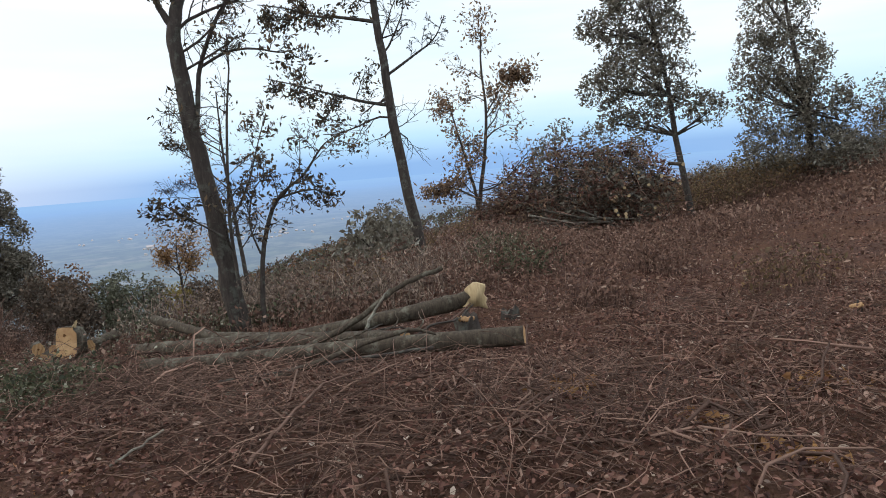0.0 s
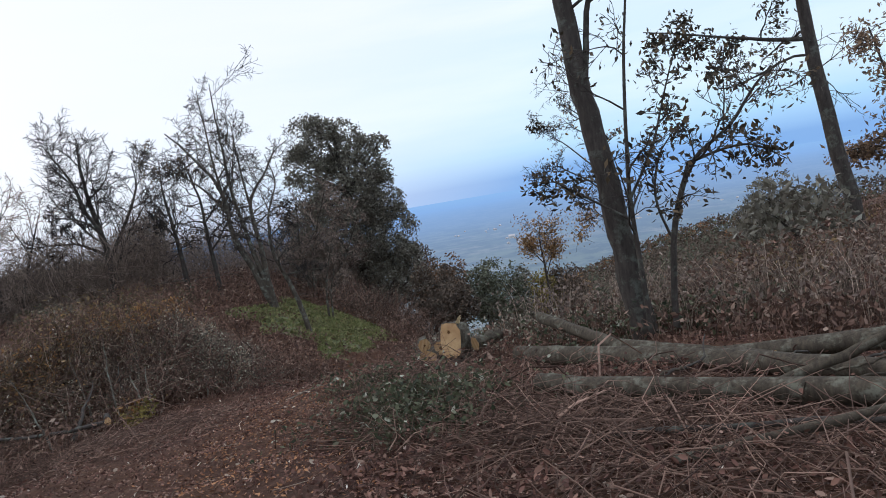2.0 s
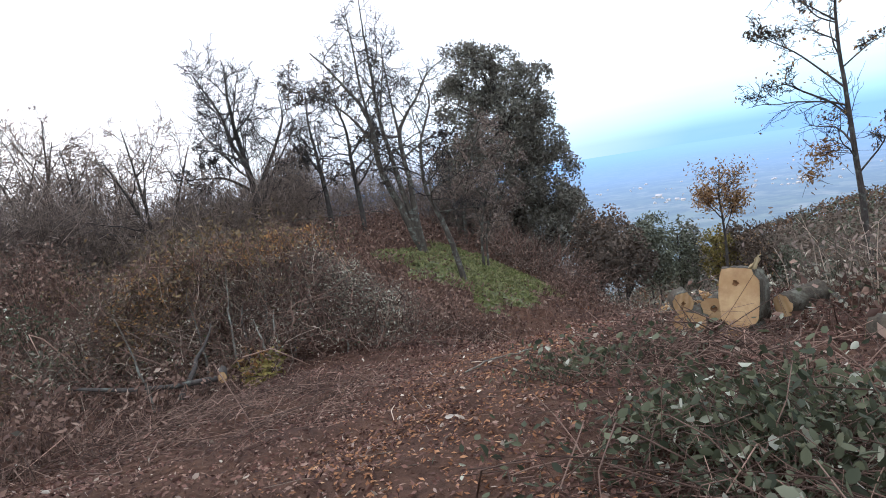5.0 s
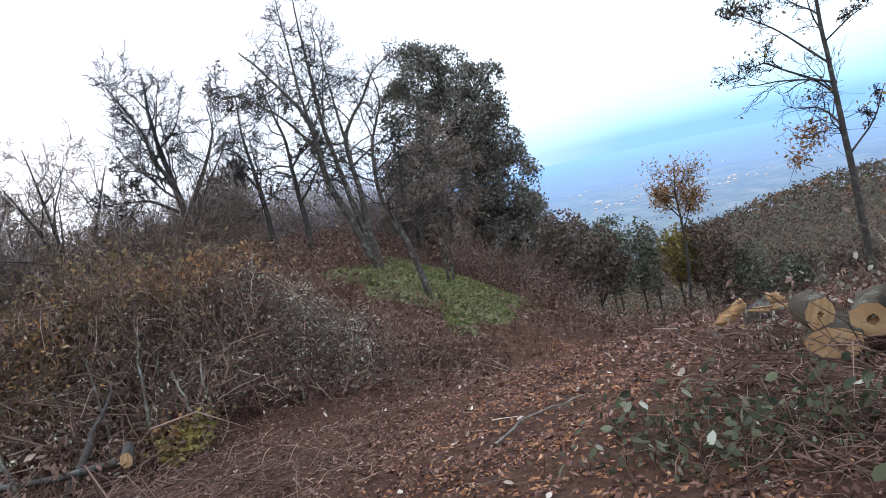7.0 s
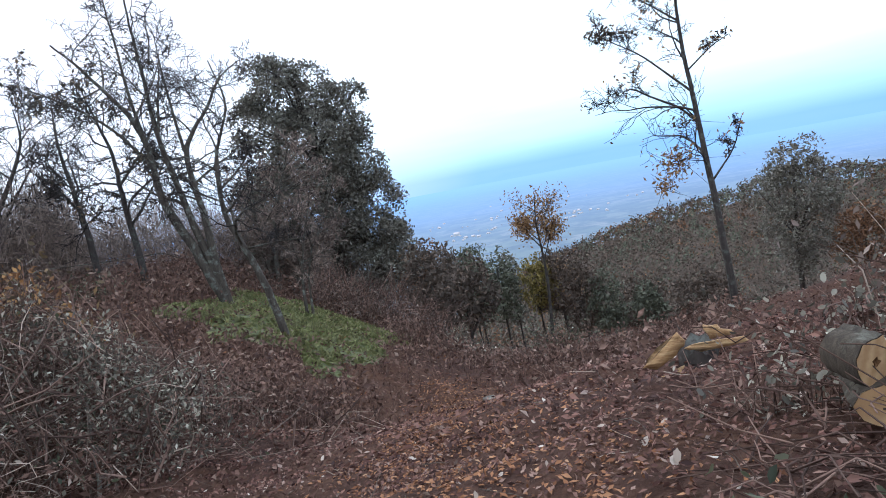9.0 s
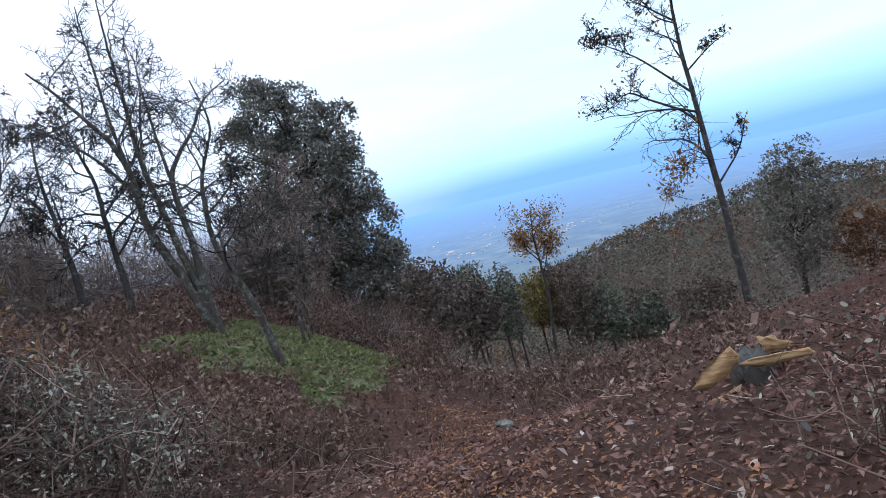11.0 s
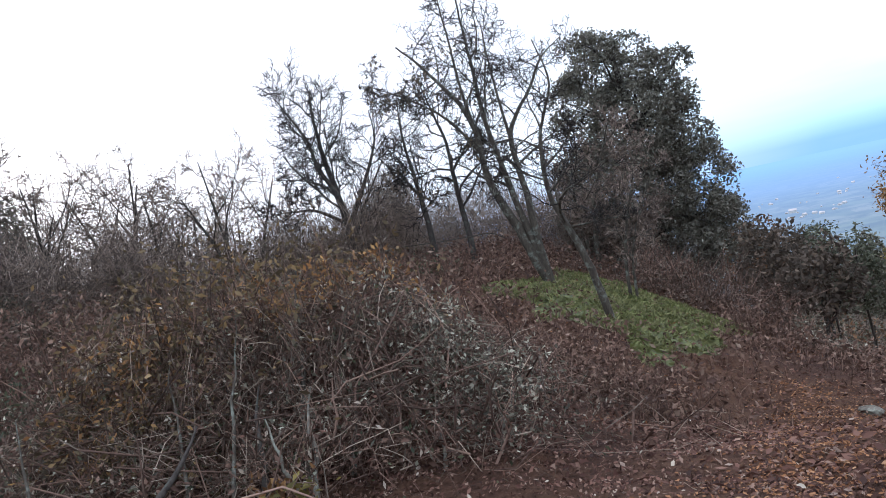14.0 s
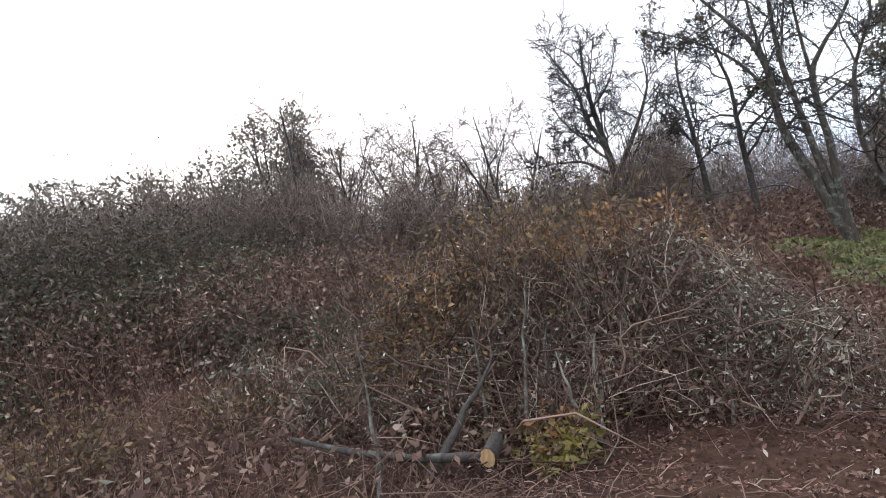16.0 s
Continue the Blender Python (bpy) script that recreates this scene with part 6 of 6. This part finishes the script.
splinter("pale torn shard standing on top of the thick block", densify(((-6.52, 10.99, -0.84), (-6.49, 10.99, -0.77), (-6.42, 10.99, -0.70), (-6.45, 10.99, -0.78), (-6.48, 10.99, -0.84))), (0.01, 0.03, 0), PALECUT)
splinter("pale yellow torn wood at the raised log end", densify(((0.24, 9.15, -0.35), (0.37, 9.14, -0.28), (0.55, 9.13, -0.30), (0.53, 9.13, -0.45), (0.56, 9.13, -0.66), (0.39, 9.14, -0.60), (0.24, 9.15, -0.61), (0.34, 9.14, -0.47))), (0.02, 0.07, 0.0), PALECUT)


# ---- a stone on the track ----
def stone(label, at, r, seed):
    rng = np.random.default_rng(seed)
    bm = bmesh.new()
    bmesh.ops.create_icosphere(bm, subdivisions=2, radius=r)
    for v in bm.verts:
        v.co = Vector((v.co.x * 1.3, v.co.y, v.co.z * 0.7)) * (1 + 0.10 * rng.normal())
    ob = part("stone", bm, PALEBARK, None)
    ob.location = at
    return tagged(ob, label, "stone")


stone("small grey stone half sunk in the leafy track", (-12.6, 19.2, float(ground_z(-12.6, 19.2)) + 0.05), 0.14, 1)
stone("small grey stone beside the leafy track", (-10.9, 16.4, float(ground_z(-10.9, 16.4)) + 0.03), 0.09, 2)


# ---- branches lying across the logs ----
def branch(label, pts, r0, r1, mat=LOGBARK, seed=0):
    rng = np.random.default_rng(seed)
    pts = np.asarray(pts, float)
    t, u = np.linspace(0, 1, len(pts)), np.linspace(0, 1, 4 * len(pts))
    p = np.stack([np.interp(u, t, pts[:, i]) for i in range(3)], 1)
    p[1:-1] = (p[:-2] + p[1:-1] + p[2:]) / 3 + rng.normal(size=(len(p) - 2, 3)) * 0.008
    b = Tubes()
    b.add(p, np.linspace(r0, r1, len(p)) * (1 + 0.08 * rng.normal(size=len(p))), 8)
    return tagged(b.ob("fallen_branch", mat), label, "branch")


branch("crooked grey branch rising over the felled logs", ((-2.6, 8.0, -0.95), (-2.1, 8.13, -0.85), (-1.66, 8.23, -0.68), (-1.15, 8.32, -0.45), (-0.77, 8.36, -0.17), (-0.48, 8.39, -0.02), (-0.03, 8.4, 0.11)), 0.05, 0.03, LOGBARK, 1)
branch("broken pale spur on the crooked branch", ((-1.07, 8.13, -0.56), (-0.91, 8.18, -0.29), (-0.72, 8.2, -0.07)), 0.022, 0.014, PALEBARK, 2)
branch("lichen-spotted branch lying across the front log", ((-2.5, 6.8, -0.85), (-1.45, 7.05, -0.6), (-0.96, 7.14, -0.48), (-0.43, 7.19, -0.36), (-0.16, 7.2, -0.45)), 0.04, 0.018, LOGBARK, 3)
for k in range(16):
    g = np.random.default_rng(200 + k)
    x, y = g.uniform(-4.2, -0.6), g.uniform(7.6, 9.4)
    a = g.uniform(-0.5, 0.9)
    ln = g.uniform(0.6, 1.5)
    z = -0.75 - 0.08 * (y - 7.5) + 0.07 * (x + 1)
    branch("bark-covered cut branch thrown over the felled logs", ((x, y, z - 0.12), (x + ln * 0.35 * math.cos(a), y + ln * 0.35 * math.sin(a), z + 0.10), (x + ln * 0.7 * math.cos(a), y + ln * 0.7 * math.sin(a), z + 0.13), (x + ln * math.cos(a + 0.3), y + ln * math.sin(a + 0.3), z + g.uniform(0.0, 0.35))), g.uniform(0.012, 0.034), 0.008, (LOGBARK, DARKBARK, TWIG)[k % 3], 300 + k)
branch("long grey bent stick on the brash", ((-1.45, 4.2, -0.45), (-1.38, 4.7, -0.42), (-1.25, 5.2, -0.38), (-1.2, 5.7, -0.42), (-0.9, 6.3, -0.5)), 0.014, 0.009, TWIG, 4)
branch("pale broken stick on the bramble", ((-2.7, 4.75, -0.62), (-2.35, 4.97, -0.45)), 0.013, 0.01, PALEBARK, 5)
branch("dark thin stem under the front log", ((-3.3, 7.2, -0.9), (-1.8, 7.3, -0.75), (-0.2, 7.25, -0.62)), 0.03, 0.02, DARKBARK, 6)
branch("forked twig lying on the leafy track", ((-8.9, 9.6, -1.58), (-8.95, 10.1, -1.6), (-8.7, 10.5, -1.6)), 0.011, 0.006, PALEBARK, 7)
branch("long pale dead branch lying over the scrub before the bare oaks", ((-23.3, 17.03, -0.5), (-22.82, 17.8, -0.42), (-22.31, 18.54, -0.5), (-21.74, 19.27, -0.56), (-21.23, 19.86, -0.59), (-21.0, 20.1, -0.8)), 0.010, 0.014, BARK, 11)
stub("log_round", "pale cut stem end at the foot of the brush heap", (-12.95, 9.05, -1.88), 60, 0, 0.4, (0.06, 0.075, 1.0), DARKBARK, 9)


# ---- the brush pile on the brow ----
def brush_pile():
    rng = np.random.default_rng(71)
    root = tagged(empty("brush_pile", (6.4, 32.2, -2.5)), "big pile of cut branches with pale sawn log ends", "brush pile")
    blobs = [((6.4, 32.4, -0.9), (3.6, 2.0, 2.5)), ((9.2, 31.8, -0.7), (2.3, 1.8, 2.2)), ((3.6, 32.7, -1.9), (2.2, 1.6, 1.4))]
    tagged(leaf_ob("leafage", rng, clump_points(rng, blobs, 6000, 0.4), 0.15 * rng.uniform(0.5, 1.3, 6000), EVERGREEN, root), kind="stuff")
    tagged(leaf_ob("dry_leafage", rng, clump_points(rng, blobs[:3], 6000, 0.7), 0.13 * rng.uniform(0.5, 1.3, 6000), LITTER, root), kind="stuff")
    tagged(leaf_ob("pale_leafage", rng, clump_points(rng, blobs, 3000, 0.8), 0.14 * rng.uniform(0.5, 1.3, 3000), PINKLEAF, root), kind="stuff")
    t = Tubes()
    a = clump_points(rng, blobs[:3], 1300, 0.5)
    d = rng.normal(size=(1300, 3)) * np.array([1, 0.6, 0.35])
    d *= (rng.uniform(0.5, 2.2, 1300) / np.linalg.norm(d, axis=1))[:, None]
    r = rng.uniform(0.01, 0.03, 1300)
    t.many([a, a + d / 2 + rng.normal(size=a.shape) * 0.1, a + d], r, r * 0.5)
    tagged(t.ob("stem_tangle", TWIG, root), kind="stuff")
    for k in range(17):
        x, z = rng.uniform(8.0, 11.3), rng.uniform(-1.9, 0.6)
        y = 29.7 + rng.uniform(-0.2, 0.3)
        b = Tubes()
        dx = 0.46 + rng.uniform(-0.6, 0.3)
        rr = rng.uniform(0.05, 0.09)
        p = line_up((x, y, z), (x + dx, y + 1.6, z + rng.uniform(-0.2, 0.3)), 5, 0.03, k)
        b.add(p, [rr] * 5, 9)
        limb = b.ob("cut_limb", BARK, root)
        ring = b.v[0][:9]
        ob_of("sawn_face", np.vstack([ring + np.array([0, -0.004, 0]), ring.mean(0) + np.array([0, -0.006, 0])]), np.array([[9, i, (i + 1) % 9] for i in range(9)]), PALECUT, root)
    for k in range(9):
        x = rng.uniform(4.2, 7.5)
        b = Tubes()
        b.add(line_up((x, 30.6, -2.0 + 0.1 * k), (x + rng.uniform(2, 3.5), 30.2, -2.3 + rng.uniform(0, 0.4)), 7, 0.05, 30 + k), np.linspace(0.06, 0.03, 7), 7)
        b.ob("long_stem", PALEBARK if k % 3 == 0 else BARK, root)


brush_pile()


# ---- houses far down on the plain ----
def house(at, w, d, h, turn, first=None):
    root = tagged(empty("house", (0, 0, 0)), "tiny pale house far off on the plain", "house", "houses on the plain")
    x, y = w / 2, d / 2
    v = np.array([(-x, -y, 0), (x, -y, 0), (x, y, 0), (-x, y, 0), (-x, -y, h), (x, -y, h), (x, y, h), (-x, y, h)])
    ob_of("wall", v, np.array([[0, 1, 5, 4], [1, 2, 6, 5], [2, 3, 7, 6], [3, 0, 4, 7]]), WALL, root)
    r = np.array([(-x - 0.4, -y - 0.4, h), (x + 0.4, -y - 0.4, h), (x + 0.4, y + 0.4, h), (-x - 0.4, y + 0.4, h), (-x - 0.4, 0, h + 2.2), (x + 0.4, 0, h + 2.2)])
    ob_of("roof", r, [np.array([[0, 1, 5, 4], [2, 3, 4, 5]]), np.array([[0, 4, 3], [1, 2, 5]])], ROOF, root)
    root.matrix_basis = pose(*at, 0, 0, turn)
    return root


def wall_build(tree, bsdf):
    tree.links.new(ramp(tree, noise_fac(tree, 0.4), ((0.3, (0.45, 0.44, 0.43)), (0.7, (0.58, 0.56, 0.54)))), bsdf.inputs["Base Color"])
    bsdf.inputs["Roughness"].default_value = 0.9


def roof_build(tree, bsdf):
    tree.links.new(ramp(tree, noise_fac(tree, 0.5), ((0.3, (0.46, 0.42, 0.44)), (0.7, (0.55, 0.50, 0.50)))), bsdf.inputs["Base Color"])
    bsdf.inputs["Roughness"].default_value = 0.9


WALL, ROOF = material("far_wall", wall_build), material("far_roof", roof_build)
HR = np.random.default_rng(5)
seed_house = None
for az, el, n, wide in ((22.7, -5.3, 16, 4.0), (14.5, -5.0, 24, 6.5), (20.5, -4.3, 10, 6.0), (27.0, -4.1, 9, 4.0), (17.0, -3.4, 8, 8.0), (8.0, -4.4, 6, 5.0)):
    for _ in range(n):
        a, e = radians(az + HR.uniform(-wide, wide) * 0.6), radians(el + HR.uniform(-0.3, 0.3))
        d = PLAIN / math.tan(e)
        place = (-7 - math.sin(a) * d, 7 + math.cos(a) * d, PLAIN - 0.3)
        if seed_house is None:
            seed_house = house(place, 9, 7, 4, 20)
        else:
            copy_thing(seed_house, pose(*place, 0, 0, HR.uniform(0, 180)) @ Matrix.Scale(HR.uniform(0.22, 0.6), 4))
